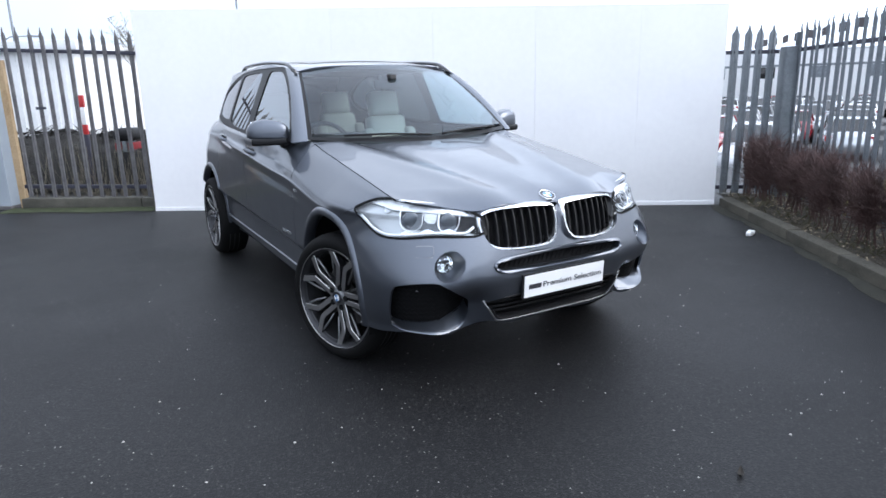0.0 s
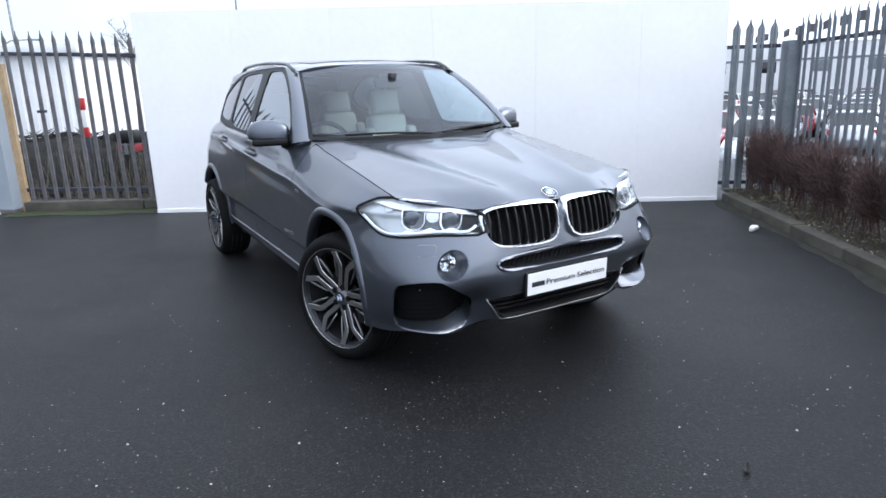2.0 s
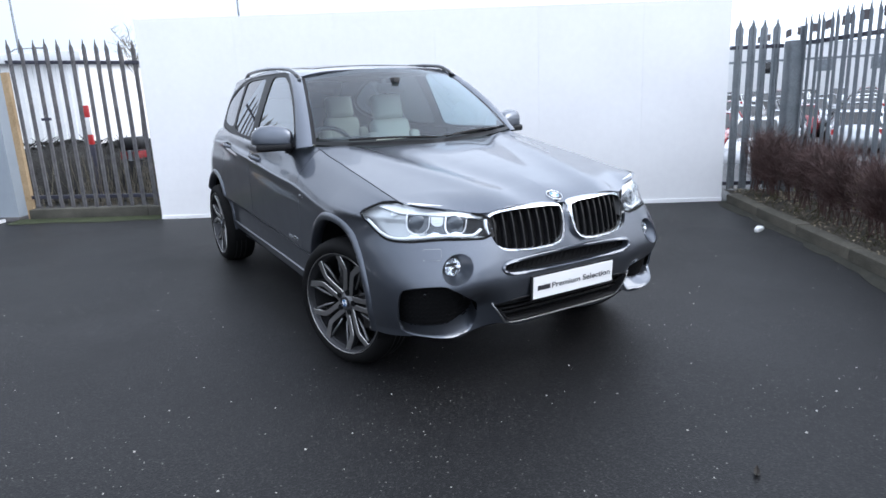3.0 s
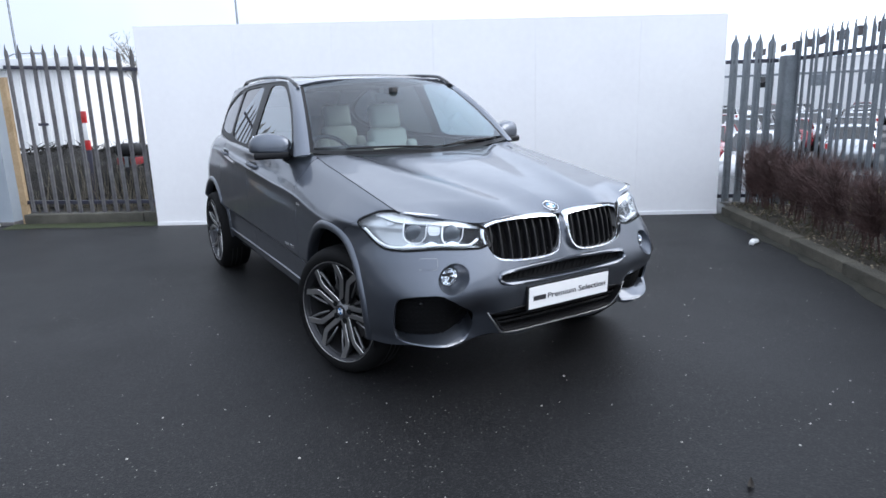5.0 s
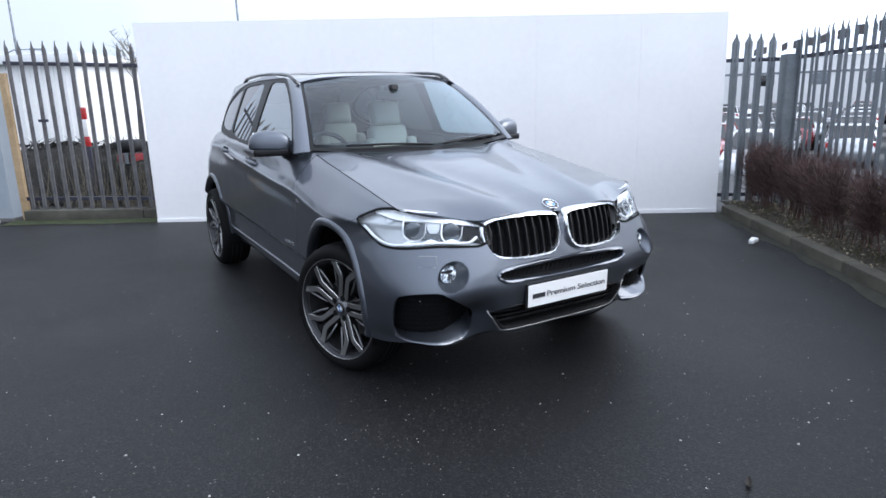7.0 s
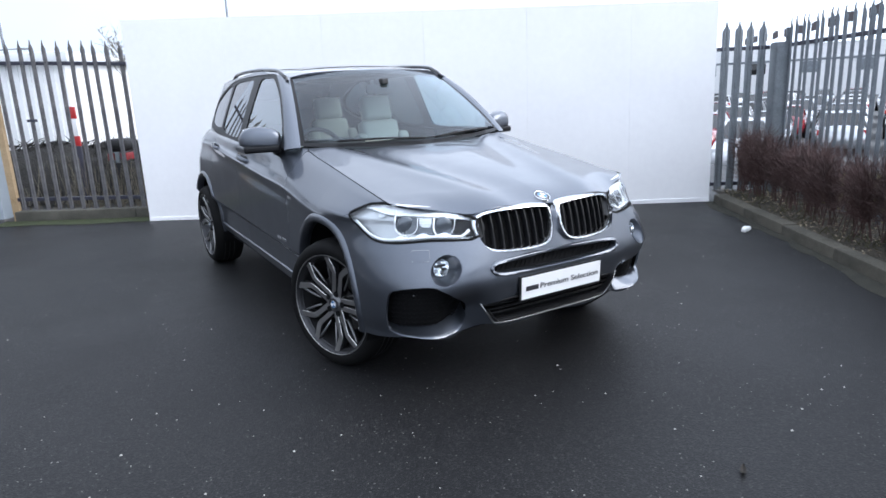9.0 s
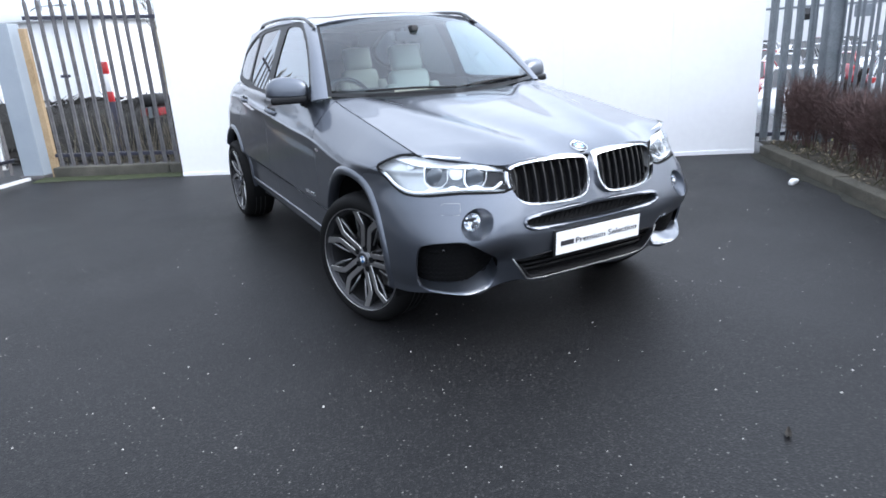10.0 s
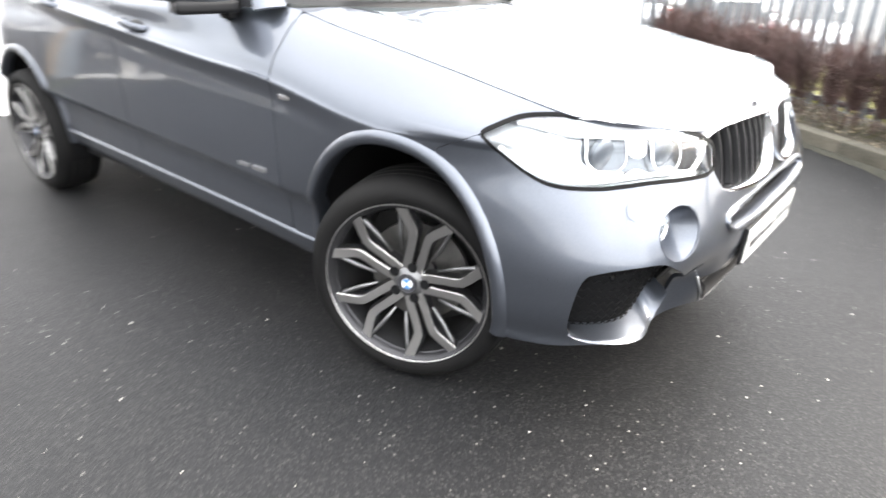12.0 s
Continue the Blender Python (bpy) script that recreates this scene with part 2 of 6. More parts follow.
DRY_LEAF = material("dead_leaf", (0.02, 0.016, 0.012), 0.8)


DARK_LENS = material("projector_glass", (0.085, 0.095, 0.11), 0.12, 0.3, 0.6)


# ---- building helpers ----
def link(name, me, mats, parent=None, label=""):
    ob = new(name, me)
    for m in mats if isinstance(mats, (list, tuple)) else [mats]:
        me.materials.append(m)
    if parent is not None:
        ob.parent = parent
    return tagged(ob, label)


def part(name, bm, mat, parent=None, label="", smooth=40):
    """A bmesh as ONE mesh object under a thing or a part; edges sharper than smooth degrees stay sharp."""
    me = bpy.data.meshes.new(name)
    bm.normal_update()
    for fc in bm.faces:
        fc.smooth = smooth > 0
    if smooth:
        for e in bm.edges:
            if len(e.link_faces) == 2:
                e.smooth = e.calc_face_angle(0) < radians(smooth)
    bm.to_mesh(me)
    bm.free()
    return link(name, me, mat, parent, label)


def raw(name, verts, faces, mat, parent=None, label="", smooth=True):
    me = bpy.data.meshes.new(name)
    me.from_pydata([tuple(v) for v in verts], [], [tuple(f) for f in faces])
    me.update()
    if smooth:
        me.shade_smooth()
    return link(name, me, mat, parent, label)


def thing(name, label, category, at=(0, 0, 0), turn=0, group=""):
    ob = new(name)
    ob.matrix_world = pose(*at, 0, 0, turn)
    return tagged(ob, label, category, group)


def block(bm, size, at=(0, 0, 0), bevel=0.0, turn=None, segs=2):
    """A box with rounded edges, added to bm."""
    got = bmesh.ops.create_cube(bm, size=1.0)
    vs = got["verts"]
    bmesh.ops.scale(bm, vec=size, verts=vs)
    if bevel:
        es = list({e for v in vs for e in v.link_edges})
        r = bmesh.ops.bevel(bm, geom=es, offset=bevel, segments=segs, profile=0.6, affect="EDGES")
        vs = list({v for fc in r["faces"] for v in fc.verts} | {v for v in vs if v.is_valid})
    m = Matrix.Translation(at) @ (turn.to_4x4() if turn is not None else Matrix())
    bmesh.ops.transform(bm, matrix=m, verts=vs)
    return vs


def boxed(name, size, at, mat, parent=None, bevel=0.003, label="", turn=None, segs=2):
    bm = bmesh.new()
    block(bm, size, at, bevel, turn, segs)
    return part(name, bm, mat, parent, label, 0 if bevel < 0.0085 else 40)


def tube_data(pts, radius, sides=8, caps=True, flat=1.0):
    """Vertices and faces of a tube along points; radius a number or one per point."""
    pts = [Vector(p) for p in pts]
    radii = radius if isinstance(radius, (list, tuple)) else [radius] * len(pts)
    vs, fs = [], []
    up = Vector((0, 0, 1))
    for i, p in enumerate(pts):
        d = (pts[min(i + 1, len(pts) - 1)] - pts[max(i - 1, 0)]).normalized()
        a = d.cross(up)
        if a.length < 1e-3:
            a = d.cross(Vector((1, 0, 0)))
        a.normalize()
        b = a.cross(d)
        for k in range(sides):
            q = 2 * math.pi * k / sides
            vs.append(p + radii[i] * (math.cos(q) * a + flat * math.sin(q) * b))
    for i in range(len(pts) - 1):
        for k in range(sides):
            a, b = i * sides + k, i * sides + (k + 1) % sides
            fs.append((a, b, b + sides, a + sides))
    if caps:
        fs.append(tuple(range(sides))[::-1])
        fs.append(tuple((len(pts) - 1) * sides + k for k in range(sides)))
    return vs, fs


def tube(name, pts, radius, mat, parent=None, label="", sides=8, flat=1.0):
    return raw(name, *tube_data(pts, radius, sides, True, flat), mat, parent, label)


def lathe(name, profile, mat, parent=None, label="", n=64, closed=False):
    """Turns (radius, along) pairs round the x axis; along is -x, outwards on the wheel."""
    vs, fs = [], []
    for k in range(n):
        q = 2 * math.pi * k / n
        for r, h in profile:
            vs.append((-h, r * math.cos(q), r * math.sin(q)))
    m = len(profile)
    for k in range(n):
        for i in range(m if closed else m - 1):
            a, b = k * m + i, k * m + (i + 1) % m
            c, d = (k + 1) % n * m + (i + 1) % m, (k + 1) % n * m + i
            fs.append((a, b, c, d))
    bm = bmesh.new()
    bv = [bm.verts.new(v) for v in vs]
    for f in fs:
        bm.faces.new([bv[i] for i in f])
    bmesh.ops.recalc_face_normals(bm, faces=bm.faces)
    return part(name, bm, mat, parent, label, 35)


def smooth_loop(pts, rounds=2):
    """Corner-cut closed outline."""
    pts = np.asarray(pts, float)
    for _ in range(rounds):
        nxt = np.roll(pts, -1, 0)
        pts = np.stack([0.75 * pts + 0.25 * nxt, 0.25 * pts + 0.75 * nxt], 1).reshape(-1, 2)
    return pts


def inside(x, y, loop):
    """Signed distance to a closed outline, positive inside."""
    loop = np.asarray(loop, float)
    shape = np.shape(x)
    p = np.stack([np.ravel(x), np.ravel(y)], -1)
    best, odd = np.full(len(p), 1e9), np.zeros(len(p), bool)
    for a, b in zip(loop, np.roll(loop, -1, 0)):
        d = b - a
        t = np.clip(((p - a) @ d) / max(d @ d, 1e-12), 0, 1)
        best = np.minimum(best, np.hypot(*(p - a - t[:, None] * d).T))
        cross = (a[1] > p[:, 1]) != (b[1] > p[:, 1])
        odd ^= cross & (p[:, 0] < a[0] + (p[:, 1] - a[1]) / (d[1] if d[1] else 1e-12) * d[0])
    return np.where(odd, best, -best).reshape(shape)


def skin(name, surf, a, b, keep, mat, parent, label="", side=1, lip=0.012, push=0.0):
    """A panel cut out of a smooth surface. surf(a, b) gives x, y, z arrays; keep(x, y, z) is positive on the panel. Its rim is
    folded inwards by lip. side -1 mirrors it to the car's right. push moves it along its normal."""
    a, b = np.asarray(a, float), np.asarray(b, float)
    A, B = np.meshgrid(a, b, indexing="ij")
    D = keep(*surf(A, B))
    na, nb = A.shape
    prm, index, faces = [], {}, []

    def vert(key, pa, pb):
        if key not in index:
            index[key] = len(prm)
            prm.append((pa, pb))
        return index[key]

    def crossing(i, j, k, l):
        key = ((i, j), (k, l)) if (i, j) < (k, l) else ((k, l), (i, j))
        (i, j), (k, l) = key
        t = D[i, j] / (D[i, j] - D[k, l])
        t = min(max(t, 0.02), 0.98)
        return vert(key, A[i, j] + t * (A[k, l] - A[i, j]), B[i, j] + t * (B[k, l] - B[i, j]))

    on = D > 0
    for i in range(na - 1):
        for j in range(nb - 1):
            ring = [(i, j), (i + 1, j), (i + 1, j + 1), (i, j + 1)]
            flags = [on[c] for c in ring]
            if not any(flags):
                continue
            poly = []
            for n, c in enumerate(ring):
                d = ring[(n + 1) % 4]
                if flags[n]:
                    poly.append(vert(c, A[c], B[c]))
                if flags[n] != flags[(n + 1) % 4]:
                    poly.append(crossing(*c, *d))
            if len(poly) > 2:
                faces.append(poly)
    if not faces:
        raise ValueError(name)
    P = np.array(prm)
    X = np.stack(surf(P[:, 0], P[:, 1]), -1)
    ha, hb = (a[-1] - a[0]) * 2e-4, (b[-1] - b[0]) * 2e-4
    lo, hi = np.clip(P[:, 0] - ha, a[0], a[-1]), np.clip(P[:, 0] + ha, a[0], a[-1])
    ta = np.stack(surf(hi, P[:, 1]), -1) - np.stack(surf(lo, P[:, 1]), -1)
    lo, hi = np.clip(P[:, 1] - hb, b[0], b[-1]), np.clip(P[:, 1] + hb, b[0], b[-1])
    tb = np.stack(surf(P[:, 0], hi), -1) - np.stack(surf(P[:, 0], lo), -1)
    N = np.cross(ta, tb)
    N /= np.maximum(np.linalg.norm(N, axis=1), 1e-12)[:, None]
    X = X + push * N
    edges = {}
    for f in faces:
        for p, q in zip(f, f[1:] + f[:1]):
            edges[(p, q)] = 1
    rim = [e for e in edges if (e[1], e[0]) not in edges]
    vs, ns = list(X), list(N)
    if lip:
        outer, inner = {}, {}
        side_n = {}
        for p, q in rim:
            d = X[q] - X[p]
            o = np.cross(d, N[p])
            o /= max(np.linalg.norm(o), 1e-9)
            for k in (p, q):
                side_n[k] = side_n.get(k, 0) + o
        for k, o in side_n.items():
            o = o / max(np.linalg.norm(o), 1e-9)
            outer[k] = len(vs)
            vs.append(X[k]), ns.append(o)
            inner[k] = len(vs)
            vs.append(X[k] - lip * N[k]), ns.append(o)
        for p, q in rim:
            faces.append([outer[q], outer[p], inner[p], inner[q]])
    vs, ns = np.array(vs), np.array(ns)
    if side < 0:
        vs[:, 0] *= -1
        ns[:, 0] *= -1
        faces = [f[::-1] for f in faces]
    me = bpy.data.meshes.new(name)
    me.from_pydata(vs.tolist(), [], faces)
    me.shade_smooth()
    me.update()
    me.normals_split_custom_set_from_vertices(ns.tolist())
    return link(name, me, mat, parent, label)


def loop_sweep(name, loop, inset, depth, at, mat, parent, label="", back=0.0):
    """A bevelled ring along a closed outline: loop of (a, b) pairs, at(a, b, out) gives the place; inset its width, depth its relief."""
    loop = np.asarray(loop, float)
    n = len(loop)
    t = np.roll(loop, -1, 0) - np.roll(loop, 1, 0)
    t /= np.linalg.norm(t, axis=1)[:, None]
    area = 0.5 * np.sum(loop[:, 0] * np.roll(loop[:, 1], -1) - np.roll(loop[:, 0], -1) * loop[:, 1])
    inward = np.stack([-t[:, 1], t[:, 0]], -1) * (1 if area > 0 else -1)
    prof = [(0.0, -back), (0.0, depth * 0.5), (0.25, depth), (0.75, depth), (1.0, depth * 0.4), (1.0, -back)]
    vs, fs = [], []
    for p, w in zip(loop, inward):
        for k, out in prof:
            q = p + w * inset * k
            vs.append(at(q[0], q[1], out))
    m = len(prof)
    for i in range(n):
        for k in range(m - 1):
            a, b = i * m + k, i * m + k + 1
            fs.append((a, b, (i + 1) % n * m + k + 1, (i + 1) % n * m + k))
    bm = bmesh.new()
    bv = [bm.verts.new(v) for v in vs]
    for f in fs:
        bm.faces.new([bv[i] for i in f])
    bmesh.ops.recalc_face_normals(bm, faces=bm.faces)
    return part(name, bm, mat, parent, label, 50)


# ---- the car's lines: smooth design curves; |u| from the centre line, v back from the front axle, z up ----
def ip(x, xs, ys):
    """A smooth curve through a few stations."""
    xs, ys = np.asarray(xs, float), np.asarray(ys, float)
    h = np.diff(xs)
    d = np.diff(ys) / h
    m = np.empty_like(ys)
    m[0], m[-1] = d[0], d[-1]
    m[1:-1] = (d[:-1] * h[1:] + d[1:] * h[:-1]) / (h[1:] + h[:-1])
    x = np.clip(x, xs[0], xs[-1])
    i = np.clip(np.searchsorted(xs, x) - 1, 0, len(xs) - 2)
    t = (x - xs[i]) / h[i]
    return (1 + 2 * t) * (1 - t) ** 2 * ys[i] + t * (1 - t) ** 2 * h[i] * m[i] + t * t * (3 - 2 * t) * ys[i + 1] + t * t * (t - 1) * h[i] * m[i + 1]


V_FRONT, V_REAR = 0.08, 2.98  # where the front and rear corners begin


def wide(v):
    return ip(v, [-0.9, 0, 0.25, 0.9, 1.8, 2.6, 3.0, 3.3, 3.6, 4.2], [0.925, 0.925, 0.922, 0.910, 0.908, 0.908, 0.904, 0.898, 0.890, 0.88])


def crease(v):
    return ip(v, [-0.9, -0.3, 0.2, 0.6, 1.08, 1.5, 2.1, 2.6, 3.5, 4.2], [0.80, 0.83, 0.87, 0.936, 0.974, 1.014, 1.068, 1.095, 1.11, 1.11])


def top_u(v):
    return ip(v, [-0.9, -0.47, 0, 0.4, 0.7, 0.95, 1.2, 2.6, 3.5, 4.2], [0.78, 0.757, 0.752, 0.745, 0.745, 0.80, 0.832, 0.79, 0.70, 0.66])


def top_z(v):
    return ip(v, [-0.9, -0.47, 0, 0.4, 0.775, 1.0, 1.3, 2.6, 3.5, 4.2], [0.905, 0.950, 1.035, 1.105, 1.165, 1.155, 1.15, 1.19, 1.22, 1.22])


LEVELS = np.array([0, 0.1, 0.2, 0.29, 0.345, 0.375, 0.47, 0.57, 0.63, 0.655, 0.68, 0.78, 0.9, 1.0])


def section(v, r):
    """The body's half section at v: r runs from the sill up to the shoulder."""
    v, r = np.broadcast_arrays(np.asarray(v, float), np.asarray(r, float))
    w, k, tu, tz = wide(v), crease(v), top_u(v), top_z(v)
    a = np.clip((v - 0.22) / 0.40, 0, 1)  # the creases fade out ahead of the doors
    g = np.clip((v - 1.9) / 1.0, 0, 1)
    g = g * g * (3 - 2 * g)  # the shoulder tucks in over the rear wheel
    e = 0.05 * np.clip(v - 0.55, 0, 2.2)  # the lower crease climbs towards the rear
    us = [w - 0.13, w - 0.075, w - 0.052, w - 0.048, w - 0.038 + 0.002 * a, w - 0.032 + 0.013 * a, w - 0.012 + 0.002 * a, w - 0.005 - 0.007 * a - 0.020 * g, w - 0.003 - 0.009 * a - 0.050 * g, w - 0.001 - 0.066 * g, w - 0.005 - 0.003 * a - 0.068 * g, w - 0.034 - 0.055 * g, tu + 0.30 * (w - tu) - 0.02 * g, tu]
    zs = [0 * w + 0.19, 0.25 + 0.4 * e, 0.36 + 0.7 * e, 0.46 + e, 0.512 + e, 0.532 + e, 0.5 * k + 0.125, 0.85 * k + 0.02, k - 0.045, k - 0.007, k + 0.006, k + 0.32 * (tz - k), k + 0.80 * (tz - k), tz]
    d = np.diff(LEVELS)

    def curve(c):
        c = np.stack(np.broadcast_arrays(*c))
        s = [(c[i + 1] - c[i]) / d[i] for i in range(13)]
        m = [s[0]] + [(s[i - 1] * d[i] + s[i] * d[i - 1]) / (d[i] + d[i - 1]) for i in range(1, 13)] + [s[12]]
        out = np.zeros_like(r)
        for i in range(13):
            t = (r - LEVELS[i]) / d[i]
            on = (r >= LEVELS[i]) & ((r < LEVELS[i + 1]) | (i == 12))
            out = np.where(on, (1 + 2 * t) * (1 - t) ** 2 * c[i] + t * (1 - t) ** 2 * d[i] * m[i] + t * t * (3 - 2 * t) * c[i + 1] + t * t * (t - 1) * d[i] * m[i + 1], out)
        return out

    return curve(us), curve(zs)


def nose(z):
    """How far the front reaches ahead of the axle at each height."""
    return ip(z, [0.15, 0.22, 0.30, 0.40, 0.50, 0.57, 0.63, 0.70, 0.79, 0.86, 0.93, 1.0], [0.64, 0.695, 0.742, 0.792, 0.822, 0.832, 0.822, 0.803, 0.777, 0.760, 0.730, 0.65])


def tail(z):
    return ip(z, [0.19, 0.35, 0.6, 0.9, 1.1, 1.3], [3.90, 3.98, 4.0, 3.96, 3.9, 3.86])


def body(s, r):
    """The whole lower body: s 0..1 round the front corner, 1..2 along the side, 2..3 round the rear corner."""
    s, r = np.broadcast_arrays(np.asarray(s, float), np.asarray(r, float))
    v = np.where(s < 1, V_FRONT, np.where(s < 2, V_FRONT + (V_REAR - V_FRONT) * (s - 1), V_REAR))
    u, z = section(v, r)
    a = np.pi / 2 * np.clip(s, 0, 1)
    ca, sa = np.cos(a), np.sin(a)
    n = ip(z, [0.19, 0.35, 0.50, 0.60, 0.72, 0.80, 0.86, 0.95], [4.2, 4.3, 4.25, 4.1, 3.65, 3.25, 3.0, 3.0])  # squarer corner low down
    rad = (np.abs(ca) ** n + np.abs(sa) ** n) ** (-1 / n)
    vf = V_FRONT - (V_FRONT + nose(z)) * ca * rad
    k = crease(V_FRONT)
    zf = np.where(z > k, k + (z - k) * (top_z(vf) - k) / (top_z(V_FRONT) - k), z)
    lean = ip(z, [0.19, 0.36, 0.50, 0.60, 0.70, 0.80, 0.90], [0.10, 0.012, 0.0, 0.003, 0.013, 0.024, 0.012])
    low = np.clip((0.90 - z) / 0.05, 0, 1) * np.clip((1.0 - s) / 0.22, 0, 1) ** 2 * (3 - 2 * np.clip((1.0 - s) / 0.22, 0, 1))
    u = u + low * (wide(V_FRONT) - lean - u)
    f = np.clip((z - k) / (top_z(V_FRONT) - k), 0, 1) ** 1.5 * np.clip((vf + 0.78) / 0.28, 0, 1)
    uf = u * sa * rad + f * (top_u(vf) - top_u(V_FRONT) * sa * rad)
    # the scooped cheek between plate and side intake
    vf = vf + 0.088 * np.exp(-(((uf - 0.52) / np.where(uf < 0.52, 0.080, 0.115)) ** 2) - ((z - 0.435) / np.where(z < 0.435, 0.19, 0.075)) ** 2) * np.clip((0.97 - s) / 0.2, 0, 1)
    # the blade under the side intake flares out again
    flare = np.exp(-(((z - 0.302) / 0.034) ** 2)) * np.clip((uf - 0.44) / 0.16, 0, 1) * np.clip((0.99 - s) / 0.12, 0, 1)
    vf = vf - 0.022 * flare
    uf = uf + 0.016 * flare * np.clip((uf - 0.7) / 0.15, 0, 1)
    b = np.pi / 2 * np.clip(s - 2, 0, 1)
    cb, sb = np.cos(b), np.sin(b)
    rb = (np.abs(cb) ** 2.35 + np.abs(sb) ** 2.35) ** (-1 / 2.35)
    x = np.where(s < 1, uf, np.where(s <= 2, u, u * cb * rb))
    y = np.where(s < 1, vf, np.where(s <= 2, v, V_REAR + (tail(z) - V_REAR) * sb * rb))
    return x, y, np.where(s < 1, zf, z)


def side_u(v, z):
    """Half width of the side at (v, z), front corner included."""
    r = np.linspace(0, 0.9, 160)
    if v < V_FRONT:
        s = np.linspace(0.3, 1, 220)
        x, y, h = body(s[:, None], r[None])
        i = np.abs(h - z) * 3 + np.abs(y - v)
        return float(x.ravel()[i.argmin()])
    u, h = section(v, r)
    return float(np.interp(z, h, u))


def front_v(u, z):
    """Where the front face lies at (u, z)."""
    s, r = np.meshgrid(np.linspace(0, 0.95, 160), np.linspace(0, 1, 120), indexing="ij")
    x, y, h = body(s, r)
    i = (x - abs(u)) ** 2 + (h - z) ** 2
    return float(y.ravel()[i.argmin()])


def hood_front_z(u):
    return ip(np.abs(u), [0, 0.2, 0.36, 0.45, 0.55, 0.66, 0.70, 0.757, 0.85], [0.894, 0.905, 0.900, 0.888, 0.906, 0.929, 0.936, 0.950, 0.945])


def hood_front_v(u):
    """The bonnet's leading edge: over the grilles, then back along the lamps."""
    au = np.abs(u)
    return ip(au, [0, 0.03, 0.10, 0.30, 0.40, 0.46, 0.50, 0.55, 0.60, 0.65, 0.70, 0.757], [-0.735, -0.738, -0.748, -0.742, -0.722, -0.695, -0.668, -0.634, -0.613, -0.596, -0.556, -0.472]) + np.clip(au - 0.757, 0, 1) * 1.6


def under_bonnet(x, y, z, slack=0.008):
    """Positive ahead of and below the bonnet's leading edge, or out beside the bonnet."""
    d = np.minimum(hood_front_v(x) + slack - y, hood_front_z(x) - 0.001 - z)
    return np.maximum(np.maximum(d, 0.86 - z), np.abs(x) - 0.757)


def hood_back_v(u):
    return 0.47 + 0.21 * (np.abs(u) / 0.75) ** 2


def hood_z(u, v):
    au = np.abs(u)
    mid = ip(v, [-0.85, -0.75, -0.6, -0.4, 0, 0.4, 0.75], [0.905, 0.930, 0.962, 1.002, 1.070, 1.128, 1.165])
    side = top_z(v)
    f = np.clip(au / top_u(v), 0, 1.1)
    z = mid + (side - mid) * f ** 2.6
    ridge = ip(v, [-0.85, -0.5, 0, 0.7], [0.26, 0.34, 0.46, 0.60])
    z = z + 0.010 * np.exp(-(((au - ridge) / 0.085) ** 2)) - 0.010 * np.exp(-(((au - ridge + 0.17) / 0.12) ** 2))
    ve, ze = hood_front_v(u), hood_front_z(u)
    mid_e = ip(ve, [-0.85, -0.75, -0.6, -0.4, 0, 0.4, 0.75], [0.905, 0.930, 0.962, 1.002, 1.070, 1.128, 1.165])
    fe = np.clip(au / top_u(ve), 0, 1.1)
    z_e = mid_e + (top_z(ve) - mid_e) * fe ** 2.6
    return z + (ze - z_e) * np.clip(1 - (v - ve) / 0.20, 0, 1.2) ** 2


def hood_surface(u, v):
    return u, v, hood_z(u, v)


def pane(a, b):
    """The windscreen: a across -1..1, b up 0..1."""
    lo = (0.752 * a, 0.49 + 0.20 * a * a, 1.140 + 0.035 * a * a)
    hi = (0.590 * a, 1.15 + 0.09 * a * a, 1.635 - 0.050 * a * a)
    bow = 0.03 * b * (1 - b) * 4
    return tuple(l + (h - l) * b for l, h in zip(lo[:1], hi[:1])) + (lo[1] + (hi[1] - lo[1]) * b - 0.4 * bow, lo[2] + (hi[2] - lo[2]) * b + 0.7 * bow)


def pillar(a, b):
    """The pillar between windscreen (a 0) and side glass (a 1)."""
    x0, y0, z0 = pane(1.0 + 0 * b, b)
    y1 = 0.755 + 0.42 * b + 0.13 * b * b
    z1 = 1.165 + 0.435 * b + 0.03 * b * (1 - b) * 4
    x1 = glass_u(z1) + 0.005
    out = 0.022 * 4 * a * (1 - a)
    return x0 + (x1 - x0) * a + 0.6 * out, y0 + (y1 - y0) * a - 0.7 * out, z0 + (z1 - z0) * a + 0.15 * out


def glass_u(z):
    return 0.845 - 0.36 * (z - 1.13) - 0.12 * (z - 1.13) ** 2


def flank(v, z):
    """The glasshouse side."""
    return glass_u(z) - 0.075 * (np.clip(v - 1.8, 0, 9) / 1.4) ** 1.6 - 0.22 * np.clip(v - 3.05, 0, 9) ** 1.5, v, z


def roof_mid(v):
    return ip(v, [1.1, 1.25, 1.5, 1.8, 2.2, 2.8, 3.2, 3.6], [1.625, 1.648, 1.675, 1.692, 1.698, 1.680, 1.65, 1.60])


def roof_surface(u, v):
    f = np.abs(u) / 0.66
    return u, v, roof_mid(v) - 0.03 * f ** 2 - 0.055 * f ** 6


def cant_z(v):
    return ip(v, [0.7, 1.2, 1.35, 1.6, 2.4, 3.0, 3.4, 3.72], [1.0, 1.53, 1.60, 1.645, 1.648, 1.625, 1.59, 1.54])


def roof_half(v):
    return np.minimum(0.595, flank(v, cant_z(v))[0] - 0.035)


# ---- the yard ----
ACROSS, BACK = Vector((0.824, -0.567, 0)), Vector((0.567, 0.824, 0))  # along the white screen, and away behind it
SCREEN_FOOT = Vector((0.943, 9.01, 0))
YARD_TURN = math.degrees(math.atan2(ACROSS.y, ACROSS.x))


